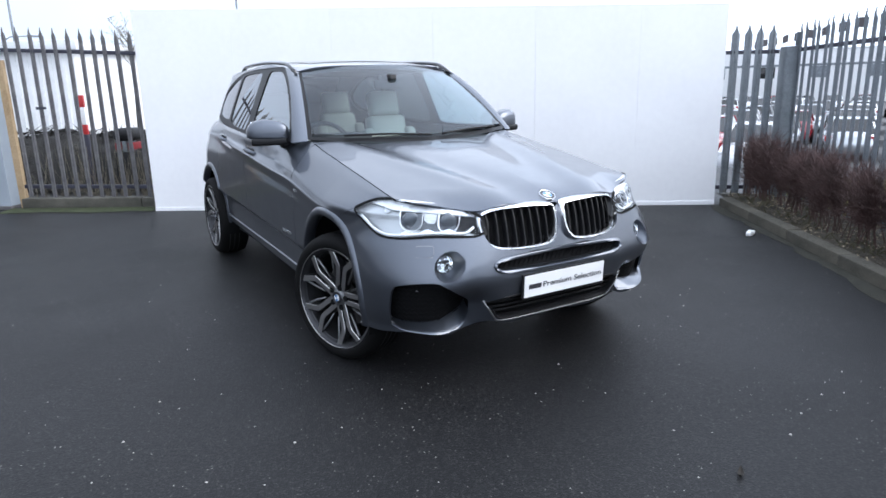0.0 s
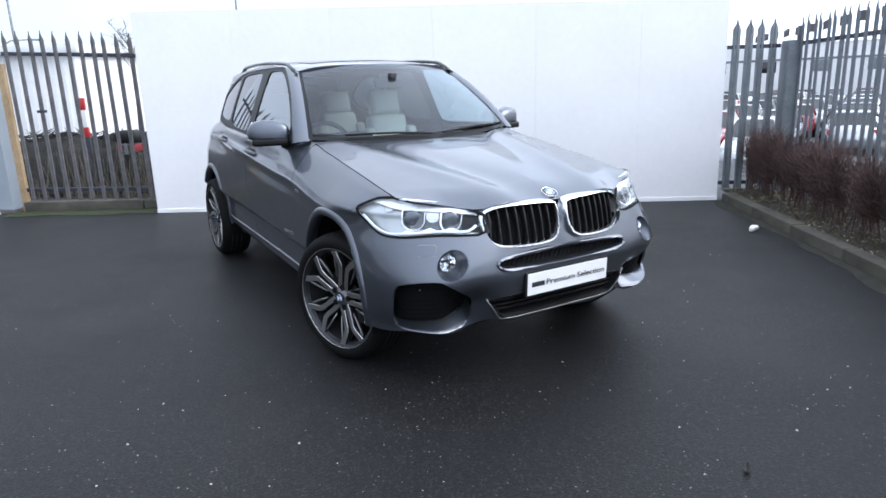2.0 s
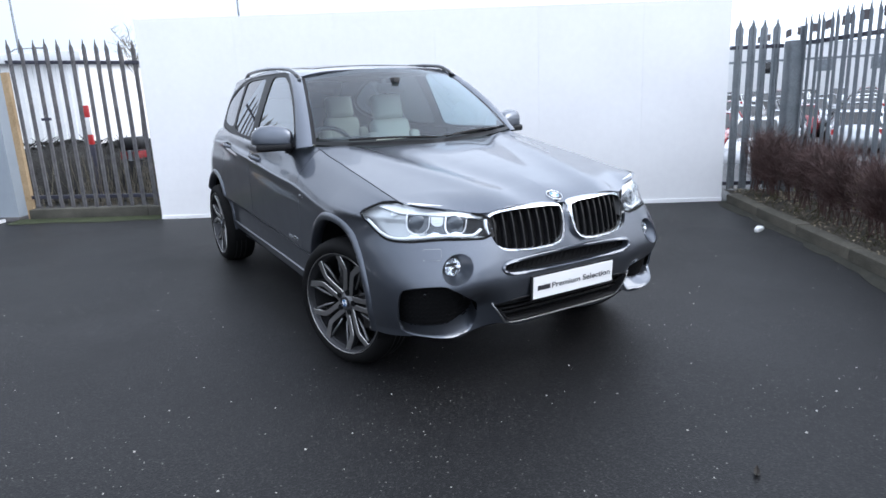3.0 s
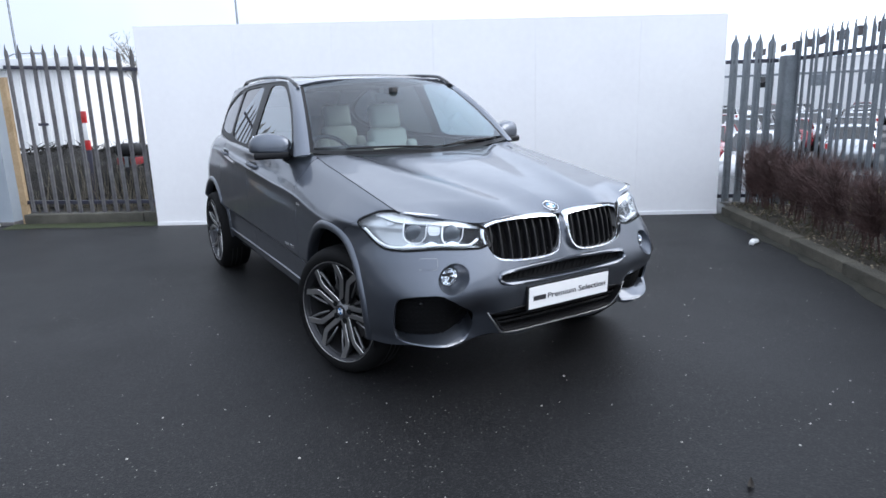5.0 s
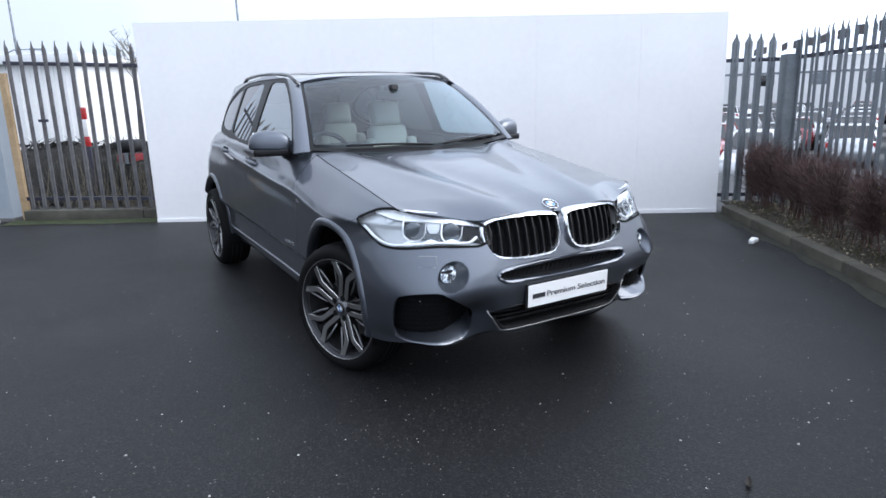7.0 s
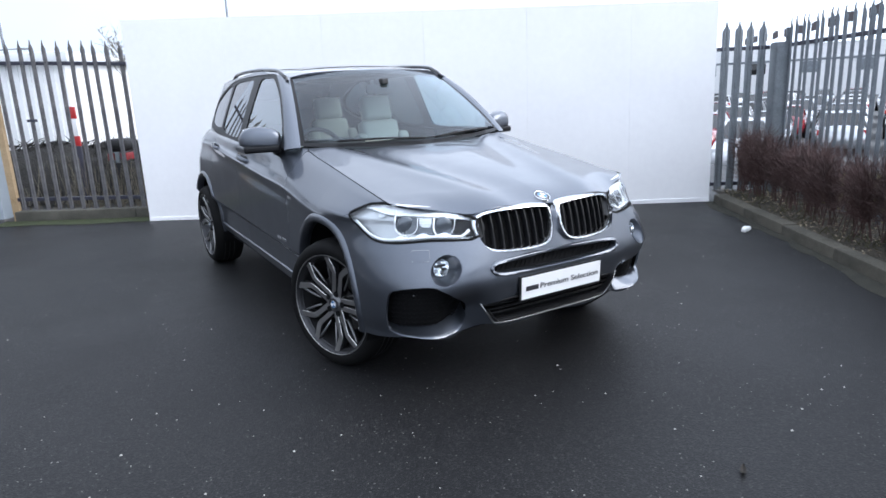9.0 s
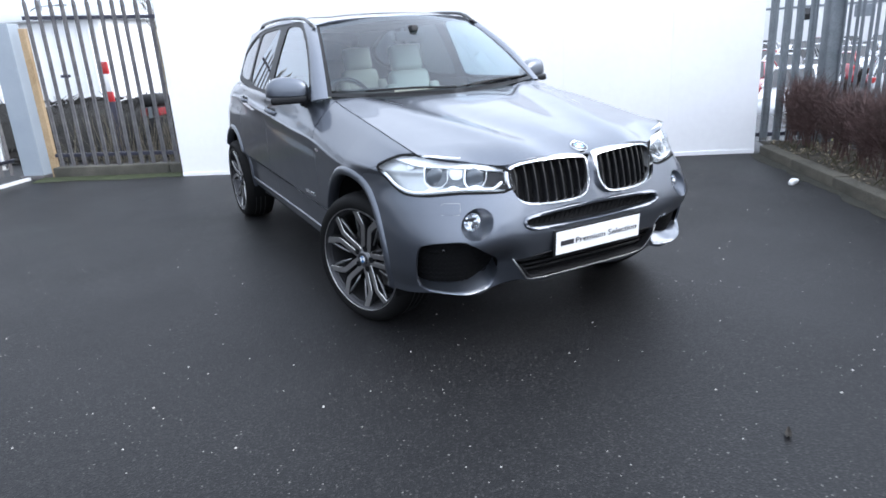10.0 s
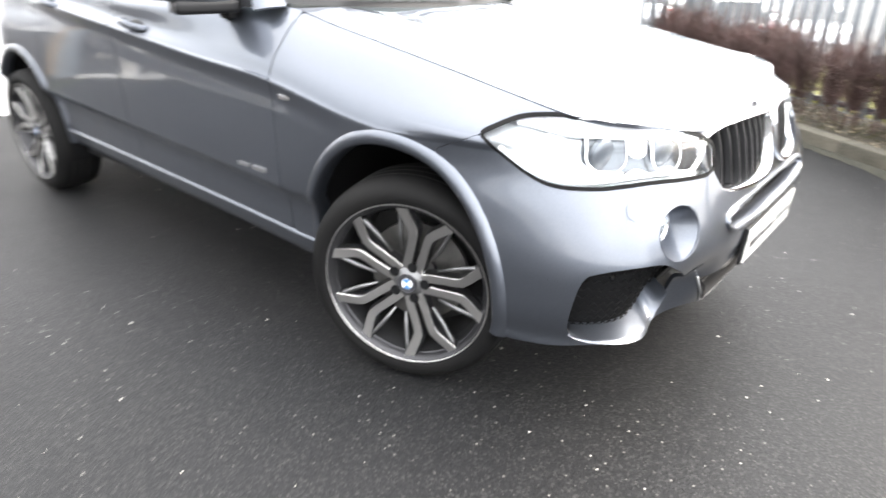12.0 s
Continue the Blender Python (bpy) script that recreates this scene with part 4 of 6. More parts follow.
def parked_car(at, turn, paint, label, estate=False):
    """A small parked car: body with wheel openings darkened by wells, cabin glass, roof, lamps and four wheels."""
    t = thing("parked_car", label, "car", at, turn, "parked cars beyond the fence")
    ys = np.linspace(-2.1, 2.1, 23)
    vs, fs = [], []
    for y in ys:
        w = 0.86 * (1 - 0.16 * abs(y / 2.1) ** 5)
        top = ip(y, [-2.1, -1.9, -1.0, 1.4, 2.0, 2.1], [0.62, 0.74, 0.92, 0.98, 0.95, 0.8])
        for k, z in ((-0.93, 0.24), (-1, 0.5), (-0.98, 0.78), (-0.86, 1.0), (0, 1.03), (0.86, 1.0), (0.98, 0.78), (1, 0.5), (0.93, 0.24)):
            vs.append((k * w, y, z if z < 0.3 else 0.24 + (top - 0.24) * (z - 0.24) / 0.79))
    m = 9
    for i in range(len(ys) - 1):
        for k in range(m):
            a, b = i * m + k, i * m + (k + 1) % m
            fs.append((a, b, b + m, a + m))
    fs += [tuple(range(m))[::-1], tuple((len(ys) - 1) * m + k for k in range(m))]
    raw("body", vs, fs, paint, t)
    back = 1.95 if estate else 1.55
    lo = [(-0.74, -0.85, 0.93), (0.74, -0.85, 0.93), (0.74, back, 0.96), (-0.74, back, 0.96)]
    hi = [(-0.56, -0.15, 1.42), (0.56, -0.15, 1.42), (0.56, back - 0.35, 1.42), (-0.56, back - 0.35, 1.42)]
    raw("cabin_glass", lo + hi, [(0, 1, 5, 4), (1, 2, 6, 5), (2, 3, 7, 6), (3, 0, 4, 7)], GLOSS_BLACK, t, smooth=False)
    bm = bmesh.new()
    block(bm, (1.14, back - 0.2, 0.05), (0, back / 2 - 0.25, 1.435), 0.02)
    for x in (-0.65, 0.65):
        for y0, y1 in ((-0.85, -0.15), (0.45, 0.5), (back, back - 0.35)):
            d = Vector((-x * 0.28, y1 - y0, 0.47))
            block(bm, (0.06, 0.07, d.length), (x, (y0 + y1) / 2, 1.18), 0.01, d.to_track_quat("Z", "Y").to_matrix())
    part("roof", bm, paint, t)
    for x in (-0.8, 0.8):
        for y in (-1.3, 1.25):
            w = part_wheel_simple(t)
            w.matrix_local = pose(x, y, 0.31)
        boxed("headlamp", (0.3, 0.06, 0.14), (x * 0.75, -2.03, 0.66), LAMP_WHITE, t, 0.02)
        boxed("tail_lamp", (0.2, 0.06, 0.18), (x * 0.85, 2.05, 0.8), RED_PAINT, t, 0.02)
    return t


def part_wheel_simple(parent):
    w = lathe("tyre", [(0.19, -0.09), (0.29, -0.09), (0.31, -0.06), (0.31, 0.06), (0.29, 0.09), (0.19, 0.09)], TYRE, parent, n=20, closed=True)
    lathe("rim", [(0.0, 0.05), (0.06, 0.07), (0.19, 0.06), (0.19, -0.06), (0.06, -0.07), (0.0, -0.05)], RIM_FACE, w, n=20)
    return w


CAR_WHITE = material("white_car", (0.75, 0.76, 0.78), 0.2, 0.0, 0.8)
CAR_SILVER = material("silver_car", (0.50, 0.52, 0.54), 0.25, 0.7, 0.8)
CAR_DARK = material("dark_car", (0.03, 0.032, 0.04), 0.2, 0.3, 0.8)
CAR_RED = material("red_car", (0.20, 0.015, 0.025), 0.2, 0.0, 0.8)
FAR = [CAR_DARK, CAR_RED, CAR_SILVER, CAR_DARK, CAR_WHITE, CAR_SILVER, CAR_DARK, CAR_RED, CAR_WHITE]
NAMES = ["black", "red", "silver", "black", "white", "silver", "black", "red", "white"]

bm = bmesh.new()
rows = []
for d in (19, 40, 70, 110):
    rows.append([bm.verts.new((*(AWAY * d + LATERAL * (w * d / 110))[:2], 0.006 - PARK_DROP)) for w in (-40, -20, 0, 20, 40)])
for p, q in zip(rows, rows[1:]):
    for j in range(4):
        bm.faces.new((p[j], p[j + 1], q[j + 1], q[j]))
tagged(part("car_park", bm, FIELD), "grey car park lying lower beyond the fence", "ground", kind="structure")
for row, d in enumerate((22.5, 28.0, 34.5, 42.0, 50.0, 60.0, 72.0)):
    for k in range(8):
        if (k * 3 + row * 5) % 11 == 4:
            continue
        p = AWAY * (d + 0.3 * ((k * 5) % 3)) + LATERAL * (2.35 * (k - 5) + 0.3 * row)
        j = (k * 2 + row * 4) % 9
        parked_car((p.x, p.y, 0.006 - PARK_DROP), 27.7 - 90 + (180 if (k + row) % 3 == 0 else 0) + 3 * ((k * 7) % 3 - 1), FAR[j], "%s car parked in the car park beyond the fence" % NAMES[j], (k + row) % 2 == 0)

# low pale building beyond the car park, with dark squares standing in for windows
hall = thing("warehouse", "long low pale clad building beyond the car park", "building", (93, 47, -PARK_DROP), 297.7)
boxed("wall", (110, 12, 6.9), (-8, 6, 3.45), WHITE_PAINT, hall, 0.05)
boxed("roof", (110.4, 12.2, 0.16), (-8, 6.0, 6.98), CLADDING, hall, 0.05)
boxed("wall_band", (110, 0.1, 0.3), (-8, -0.03, 4.95), GALVANISED, hall, 0.02, "dark band along the wall")
for i in range(14):
    boxed("wall_panel", (2.2, 0.08, 1.5), (-50 + i * 6.5, -0.02, 4.0), GALVANISED if i % 3 else GLOSS_BLACK, hall, 0.02, "grey door panel")
# cord and poles are made up to carry the window squares
bunting = thing("window_squares", "dull brown squares standing in for windows, on an added cord between two poles", "bunting", (46.3, 22.5, -PARK_DROP), 226.9)
for x in (-34.0, 20.0):
    tube("pole", [(x, 0, 0), (x, 0, 7.2)], [0.06, 0.04], GALVANISED, bunting)
tube("cord", [(-34 + 54 * i / 30, 0, 7.15 - 0.25 * math.sin(math.pi * i / 30)) for i in range(31)], 0.012, DARK_RAIL, bunting, sides=5)
for i in range(15):
    x = -30.6 + i * 3.5
    boxed("window_square", (1.75, 0.02, 0.66), (x, 0, 7.13 - 0.25 * math.sin(math.pi * (x + 34) / 54) - 0.34), WINDOW_BROWN, bunting, 0.004, turn=Euler((0, radians(4 * (i % 3 - 1)), 0)).to_matrix())


SHED = 14.1  # length of the shed
shed = thing("pale_shed", "long white ribbed building behind the rear fence", "building", yard(-16, 13), YARD_TURN)
boxed("shed_wall", (SHED, 8, 3.0), (SHED / 2 - 7, 4, 1.5), WHITE_PAINT, shed, 0.03)
for i in range(int(SHED / 0.4)):
    boxed("rib", (0.06, 0.05, 2.9), (-6.9 + i * 0.4, -0.022, 1.46), WHITE_PAINT, shed, 0.006)
boxed("shed_roof", (SHED + 0.6, 8.6, 0.3), (SHED / 2 - 7, 4, 3.1), CLADDING, shed, 0.03)


def lamp_post(at, turn, tall):
    t = thing("street_lamp", "thin grey street lamp standing far behind the fence", "street lamp", at, turn, "street lamps")
    tube("column", [(0, 0, 0), (0, 0, tall * 0.5), (0, 0, tall)], [0.09, 0.07, 0.045], GALVANISED, t)
    tube("arm", [(0, 0, tall), (0.3, 0, tall + 0.18), (1.2, 0, tall + 0.25)], 0.03, GALVANISED, t)
    boxed("lantern", (0.5, 0.18, 0.09), (1.4, 0, tall + 0.24), GALVANISED, t, 0.02)


lamp_post((-1.3, 40, 0), 5, 4.3)
lamp_post((-0.95, 46, 0), 190, 9.5)
lamp_post((9.98, 38.7, 0), 10, 9.5)



def bare_tree(at, tall):
    """A small leafless tree: tapered trunk, limbs and a loose crown of twigs."""
    rng = random.Random(44)
    t = thing("bare_tree", "small leafless tree far behind the screen", "tree", at)
    tube("trunk", [(0, 0, 0), (0.06, 0.02, tall * 0.45), (0.02, 0.05, tall * 0.80)], [0.07, 0.05, 0.03], DEAD_STEM, t)
    vs, fs = [], []
    for i in range(16):
        a, z0 = i * 2.4, tall * rng.uniform(0.58, 0.80)
        reach = rng.uniform(0.25, 0.6)
        tip = Vector((reach * math.cos(a), reach * math.sin(a), min(tall, z0 + rng.uniform(0.4, 0.9))))
        root = Vector((0.04, 0.03, z0))
        for j in range(10):
            p = root if j == 0 else root.lerp(tip, rng.uniform(0.4, 1))
            q = tip if j == 0 else p + Vector((rng.gauss(0, 0.14), rng.gauss(0, 0.14), rng.uniform(0.02, 0.26)))
            v, f = tube_data([p, q], [0.012, 0.006] if j == 0 else [0.006, 0.003], 4, False)
            fs += [tuple(k + len(vs) for k in face) for face in f]
            vs += v
    raw("crown", vs, fs, DEAD_STEM, t, "loose crown of fine twigs", False)


bare_tree((2.30, 21.9, 0), 3.75)

# ---- the car ----
car = thing("car", "dark grey metallic five-door sports utility car, front wheels turned", "car", (2.0, 3.2, 0))
FRONT_S, FRONT_R = np.linspace(0, 1.0, 110), np.linspace(0, 1, 110)
SIDE_S = np.linspace(0.55, 2.0, 210)


def qz(x, y):
    return np.abs(x) + y


SS, RR = np.linspace(0.02, 0.98, 200), np.linspace(0.1, 1, 91)
ROUND = [body(SS, r) for r in RR]
LEVEL = np.array([float(c[2][60]) for c in ROUND])


def on_body(q, z):
    """(|u|, v) on the front corner at distance q round it and height z."""
    col = []
    for c in ROUND[max(0, int(np.abs(LEVEL - z).argmin()) - 4):][:9]:
        s = np.interp(q, c[0] + c[1], SS)
        col.append([float(np.interp(s, SS, c[i])) for i in (2, 0, 1)])
    col = np.array(sorted(col))
    return float(np.interp(z, col[:, 0], col[:, 1])), float(np.interp(z, col[:, 0], col[:, 2]))


LAMP_LOOP = smooth_loop([(0.612, 0.893), (0.549, 0.913), (0.466, 0.935), (0.40, 0.944), (0.29, 0.950), (0.06, 0.936), (-0.13, 0.906), (-0.30, 0.868), (-0.33, 0.83), (-0.318, 0.776), (-0.15, 0.782), (-0.02, 0.787), (0.10, 0.782), (0.20, 0.776), (0.35, 0.776), (0.43, 0.794), (0.545, 0.851), (0.597, 0.880)], 1)
INTAKE_LOOP = smooth_loop([(0.286, 0.385), (0.288, 0.43), (0.272, 0.505), (0.254, 0.548), (0.228, 0.566), (0.12, 0.583), (-0.02, 0.589), (-0.07, 0.583), (-0.15, 0.548), (-0.195, 0.510), (-0.215, 0.465), (-0.210, 0.430), (-0.186, 0.370), (-0.155, 0.330), (-0.10, 0.319), (0.0, 0.325), (0.12, 0.338), (0.24, 0.354), (0.276, 0.366)], 1)
KIDNEY = smooth_loop([(0.020, 0.860), (0.030, 0.893), (0.075, 0.902), (0.20, 0.908), (0.33, 0.905), (0.40, 0.893), (0.442, 0.868), (0.450, 0.825), (0.434, 0.752), (0.395, 0.709), (0.32, 0.696), (0.13, 0.695), (0.055, 0.712), (0.022, 0.77)], 2)
SLOT = smooth_loop([(-0.422, 0.635), (-0.405, 0.660), (-0.36, 0.671), (0, 0.682), (0.36, 0.671), (0.405, 0.660), (0.422, 0.635), (0.405, 0.606), (0.36, 0.592), (0, 0.580), (-0.36, 0.592), (-0.405, 0.606)], 2)
LOWER = smooth_loop([(-0.458, 0.472), (0, 0.488), (0.458, 0.472), (0.412, 0.402), (0.366, 0.348), (0.33, 0.342), (0, 0.338), (-0.33, 0.342), (-0.366, 0.348), (-0.412, 0.402)], 1)
ARCH_F, ARCH_R, ARCH = (0.042, 0.412), (2.985, 0.412), 0.402


def arch_gap(y, z, extra=0.0):
    return np.minimum(np.hypot(y - ARCH_F[0], z - ARCH_F[1]), np.hypot(y - ARCH_R[0], z - ARCH_R[1])) - ARCH - extra


def fog_ring(x, y, z):
    return np.hypot((qz(x, y) + 0.128) * 0.72, z - 0.655)


def seam(z):
    """Where bumper and wing meet."""
    return -0.13 - 0.17 * np.clip((z - 0.83) / 0.075, 0, 1) - 0.45 * np.clip((z - 0.902) / 0.006, 0, 1)


def bumper_keep(x, y, z):
    d = np.minimum(seam(z) - 0.002 - y, arch_gap(y, z))
    d = np.minimum(d, -inside(qz(x, y), z, LAMP_LOOP) - 0.004)
    d = np.minimum(d, -inside(qz(x, y), z, INTAKE_LOOP))
    d = np.minimum(d, -inside(np.abs(x), z, KIDNEY) + 0.006)
    d = np.minimum(d, -inside(x, z, SLOT))
    d = np.minimum(d, -inside(x, z, LOWER))
    d = np.minimum(d, fog_ring(x, y, z) - 0.068)
    foot = ip(np.abs(x), [0, 0.35, 0.37, 0.40, 0.43, 0.455, 0.48, 0.52, 0.56, 0.65, 0.80, 0.93], [0.327, 0.327, 0.335, 0.345, 0.345, 0.337, 0.325, 0.308, 0.295, 0.306, 0.330, 0.300])
    d = np.minimum(d, z - foot)
    d = np.minimum(d, under_bonnet(x, y, z))
    return np.minimum(d, hood_front_z(x) - 0.004 - z)


def sill_surface(v, r):
    """The side skirt: a ledge under the doors that leans out, then tucks under."""
    w = wide(v)
    return ip(r, [0, 0.25, 0.45, 0.7, 0.92, 1.0], [-0.13, -0.072, -0.058, -0.050, -0.047, -0.056]) + w, v, ip(r, [0, 0.25, 0.45, 0.7, 0.92, 1.0], [0.270, 0.283, 0.303, 0.335, 0.362, 0.369]) + 0.036 * np.clip(v - 0.55, 0, 2.2)


for sd in (-1, 1):
    skin("front_bumper", body, FRONT_S, FRONT_R, bumper_keep, PAINT, car, side=sd)

    def wing_keep(x, y, z):
        d = np.minimum(np.minimum(y - seam(z) - 0.002, arch_gap(y, z)), 0.604 - y)
        d = np.minimum(d, -inside(qz(x, y), z, LAMP_LOOP) - 0.004)
        d = np.minimum(d, np.abs(x) - top_u(y) - 0.0025)
        d = np.minimum(d, np.maximum(qz(x, y) - 0.285, 0.90 - z))
        return np.minimum(d, np.where(y > 0.3, z - 0.365, np.maximum(z - 0.3, 0.01)))

    skin("wing", body, SIDE_S[:150], np.linspace(0.05, 1, 110), wing_keep, PAINT, car, side=sd)

    def door_keep(v0, v1, low):
        def keep(x, y, z):
            d = np.minimum(np.minimum(y - v0, v1 - y), arch_gap(y, z, 0.02))
            return np.minimum(d, z - low - 0.036 * np.clip(y - 0.55, 0, 2.2))
        return keep

    for nm, v0, v1 in (("front_door", 0.609, 1.735), ("rear_door", 1.741, 2.64)):
        dr = skin(nm, body, SIDE_S, np.linspace(0.1, 1, 170), door_keep(v0, v1, 0.368), PAINT, car, side=sd)
        hv, hz = (1.55, 1.052) if nm == "front_door" else (2.42, 1.098)
        hu = side_u(hv, hz)
        bm = bmesh.new()
        n = 14
        rows = []
        for i in range(n + 1):
            f = i / n
            y = hv - 0.105 + 0.21 * f
            u = side_u(y, hz) + 0.006 + 0.030 * math.sin(math.pi * f) ** 0.5
            h = 0.011 + 0.006 * math.sin(math.pi * f)
            rows.append([bm.verts.new((sd * (u + du), y, hz + 0.05 * (f - 0.5) * 0.5 + dz)) for du, dz in ((0, -h), (0.008, -h * 0.5), (0.009, h * 0.4), (0.002, h), (-0.016, h * 0.8), (-0.016, -h * 0.8))])
        for p, q in zip(rows, rows[1:]):
            for k in range(6):
                bm.faces.new((p[k], p[(k + 1) % 6], q[(k + 1) % 6], q[k]))
        for p in (rows[0], rows[-1]):
            bm.faces.new(p)
        bmesh.ops.recalc_face_normals(bm, faces=bm.faces)
        part("door_handle", bm, PAINT, dr, "body-coloured door handle")
        # a dark oval on the door paints in the shade of the handle hollow
        bm = bmesh.new()
        bmesh.ops.create_uvsphere(bm, u_segments=16, v_segments=8, radius=1.0)
        bmesh.ops.transform(bm, matrix=Matrix.Translation((sd * (hu - 0.004), hv - 0.01, hz - 0.006)) @ Matrix.Diagonal((0.010, 0.062, 0.026, 1)), verts=bm.verts)
        part("handle_shade", bm, NEAR_BLACK, dr, "near-black oval for the shade in the hollow behind the handle")

    skin("sill", sill_surface, np.linspace(0.2, 2.75, 120), np.linspace(0, 1, 24), lambda x, y, z: np.minimum(arch_gap(y, z, -0.002), np.minimum(y - 0.2, 2.75 - y)), PAINT, car, "body-coloured side skirt", sd)

    def quarter_keep(x, y, z):
        d = np.minimum(np.minimum(y - 2.646, arch_gap(y, z)), np.maximum(3.5 - y, z - 0.66))
        return np.minimum(np.minimum(d, 3.84 - y), np.where(y > 2.9, z - 0.30, 1))

    skin("quarter_panel", body, np.linspace(1.7, 2.75, 110), np.linspace(0.02, 1, 80), quarter_keep, PAINT, car, side=sd)
    skin("rear_bumper", body, np.linspace(1.9, 3.0, 90), np.linspace(0, 0.7, 60), lambda x, y, z: np.minimum(np.minimum(y - 3.504, 0.655 - z), arch_gap(y, z)), PAINT, car, side=sd)
    skin("tailgate", body, np.linspace(2.2, 3.0, 60), np.linspace(0.3, 1, 60), lambda x, y, z: np.minimum(y - 3.844, z - 0.66), PAINT, car, side=sd)

    # flared arch edges
    for nm, c, lo, hi in (("front_arch_trim", ARCH_F, -14, 188), ("rear_arch_trim", ARCH_R, -8, 190)):
        vs, fs, m = [], [], 7
        steps = 64
        for i in range(steps + 1):
            q = radians(lo + (hi - lo) * i / steps)
            for k in range(m):
                f = k / (m - 1)
                rr = ARCH - 0.004 + 0.046 * f
                y, z = c[0] - rr * math.cos(q), c[1] + rr * math.sin(q)
                lift = 0.013 * math.sin(math.pi * min(1, 0.18 + 0.84 * f)) ** 0.8 if f < 1 else -0.003
                vs.append((sd * (side_u(y, max(z, 0.2)) + lift), y, z))
            y, z = c[0] - (ARCH - 0.004) * math.cos(q), c[1] + (ARCH - 0.004) * math.sin(q)
            vs.append((sd * (side_u(y, max(z, 0.2)) - 0.05), y, z))
        m2 = m + 1
        for i in range(steps):
            for k in range(m - 1):
                a = i * m2 + k
                fs.append((a, a + 1, a + m2 + 1, a + m2) if sd < 0 else (a + m2, a + m2 + 1, a + 1, a))
            a = i * m2
            fs.append((a + m, a, a + m2, a + m2 + m) if sd < 0 else (a + m2 + m, a + m2, a, a + m))
        raw(nm, vs, fs, PAINT, car, "body-coloured flared arch edge")
        # black wheel well
        bm = bmesh.new()
        rows = []
        for i in range(33):
            q = radians(-25 + 230 * i / 32)
            y, z = c[0] - (ARCH + 0.012) * math.cos(q), c[1] + (ARCH + 0.012) * math.sin(q)
            rows.append([bm.verts.new((sd * x, y, z)) for x in (0.865, 0.60, 0.40)])
        for p, q in zip(rows, rows[1:]):
            for k in (0, 1):
                bm.faces.new((p[k], p[k + 1], q[k + 1], q[k]))
        bm.faces.new([p[2] for p in rows])
        part("wheel_well", bm, MATT_BLACK, car, "black wheel well liner")

# bonnet
def hood_keep(x, y, z):
    d = np.minimum(top_u(y) - 0.0025 - np.abs(x), y - hood_front_v(x) - 0.001)
    return np.minimum(d, hood_back_v(x) - 0.012 - y)


skin("bonnet", hood_surface, np.linspace(-0.80, 0.80, 150), np.linspace(-0.86, 0.76, 150), hood_keep, PAINT, car)
boxed("undertray", (1.24, 0.56, 0.02), (0, -0.27, 0.262), BLACK_PLASTIC, car, 0.004, "black tray under the engine")
boxed("cowl", (1.42, 0.34, 0.02), (0, 0.62, 1.095), BLACK_PLASTIC, car, 0.004, "black scuttle under the windscreen")

# emblem on the nose
def roundel(parent, at, face, size, edge):
    n = Vector(face).normalized().to_track_quat("-X", "Z").to_matrix().to_4x4()
    e = lathe("emblem", [(0.0, 0.004), (size * 0.62, 0.004), (size * 0.64, 0.0055), (size * 0.95, 0.005), (size, 0.003), (size, -0.004)], [INK], parent, "round dark-rimmed emblem", 40)
    e.matrix_local = Matrix.Translation(at) @ n
    lathe("disc", [(0.0, 0.0062), (size * 0.6, 0.0058), (size * 0.62, 0.004)], WHITE_PAINT, e, "white centre", 32)
    for q0 in (0, math.pi):
        fan = [(-0.0068, 0, 0)] + [(-0.0066, size * 0.58 * math.cos(q0 + math.pi / 20 * i), size * 0.58 * math.sin(q0 + math.pi / 20 * i)) for i in range(11)]
        raw("blue_quarter", fan, [(0, i + 1, i + 2) for i in range(10)], BLUE, e, "blue quarter of the centre")
    r = lathe("chrome_rim", [(size * 0.95, 0.005), (size * 1.0, 0.0065), (size * 1.05, 0.004), (size * 1.05, -0.004)], edge, e, n=40)
    return e


roundel(car, (0, -0.692, float(hood_z(0.0, -0.692)) + 0.003), (0, -0.45, 1), 0.041, CHROME)

# kidney grilles
for sd in (-1, 1):
    def on_nose(a, b, out):
        y = -float(nose(b)) * (1 - 0.10 * (abs(a) / 0.45) ** 3) - 0.005
        return (sd * a, y - out, b)

    g = loop_sweep("grille_surround", KIDNEY, 0.0165, 0.020, on_nose, CHROME, car, "chrome kidney grille surround", 0.05)
    inner = 0.5 * (KIDNEY.min(0) + KIDNEY.max(0))
    vs = [on_nose(a, b, -0.045) for a, b in KIDNEY]
    bm = bmesh.new()
    bm.faces.new([bm.verts.new(v) for v in vs])
    part("mesh_backing", bm, MATT_BLACK, g, "black backing")
    for i in range(8):
        a = 0.075 + i * 0.0455
        zs = np.linspace(0.68, 0.92, 60)
        ok = zs[inside(np.full(60, a), zs, KIDNEY) > 0.016]
        z0, z1 = ok[0], ok[-1]
        pts = [on_nose(a, z0 + (z1 - z0) * k / 6, -0.004 + 0.006 * math.sin(math.pi * k / 6)) for k in range(7)]
        bm = bmesh.new()
        rows = []
        for p in pts:
            p = Vector(p)
            rows.append([bm.verts.new(p + Vector((dx, dy, 0))) for dx, dy in ((-0.006, 0.03), (-0.0055, 0.004), (-0.003, 0), (0.003, 0), (0.0055, 0.004), (0.006, 0.03))])
        for p, q in zip(rows, rows[1:]):
            for k in range(5):
                bm.faces.new((p[k], p[k + 1], q[k + 1], q[k]))
        bmesh.ops.recalc_face_normals(bm, faces=bm.faces)
        part("slat", bm, SLAT, g, "black upright slat")


def on_front(a, b, out):
    return (a, front_v(a, b) - out, b)


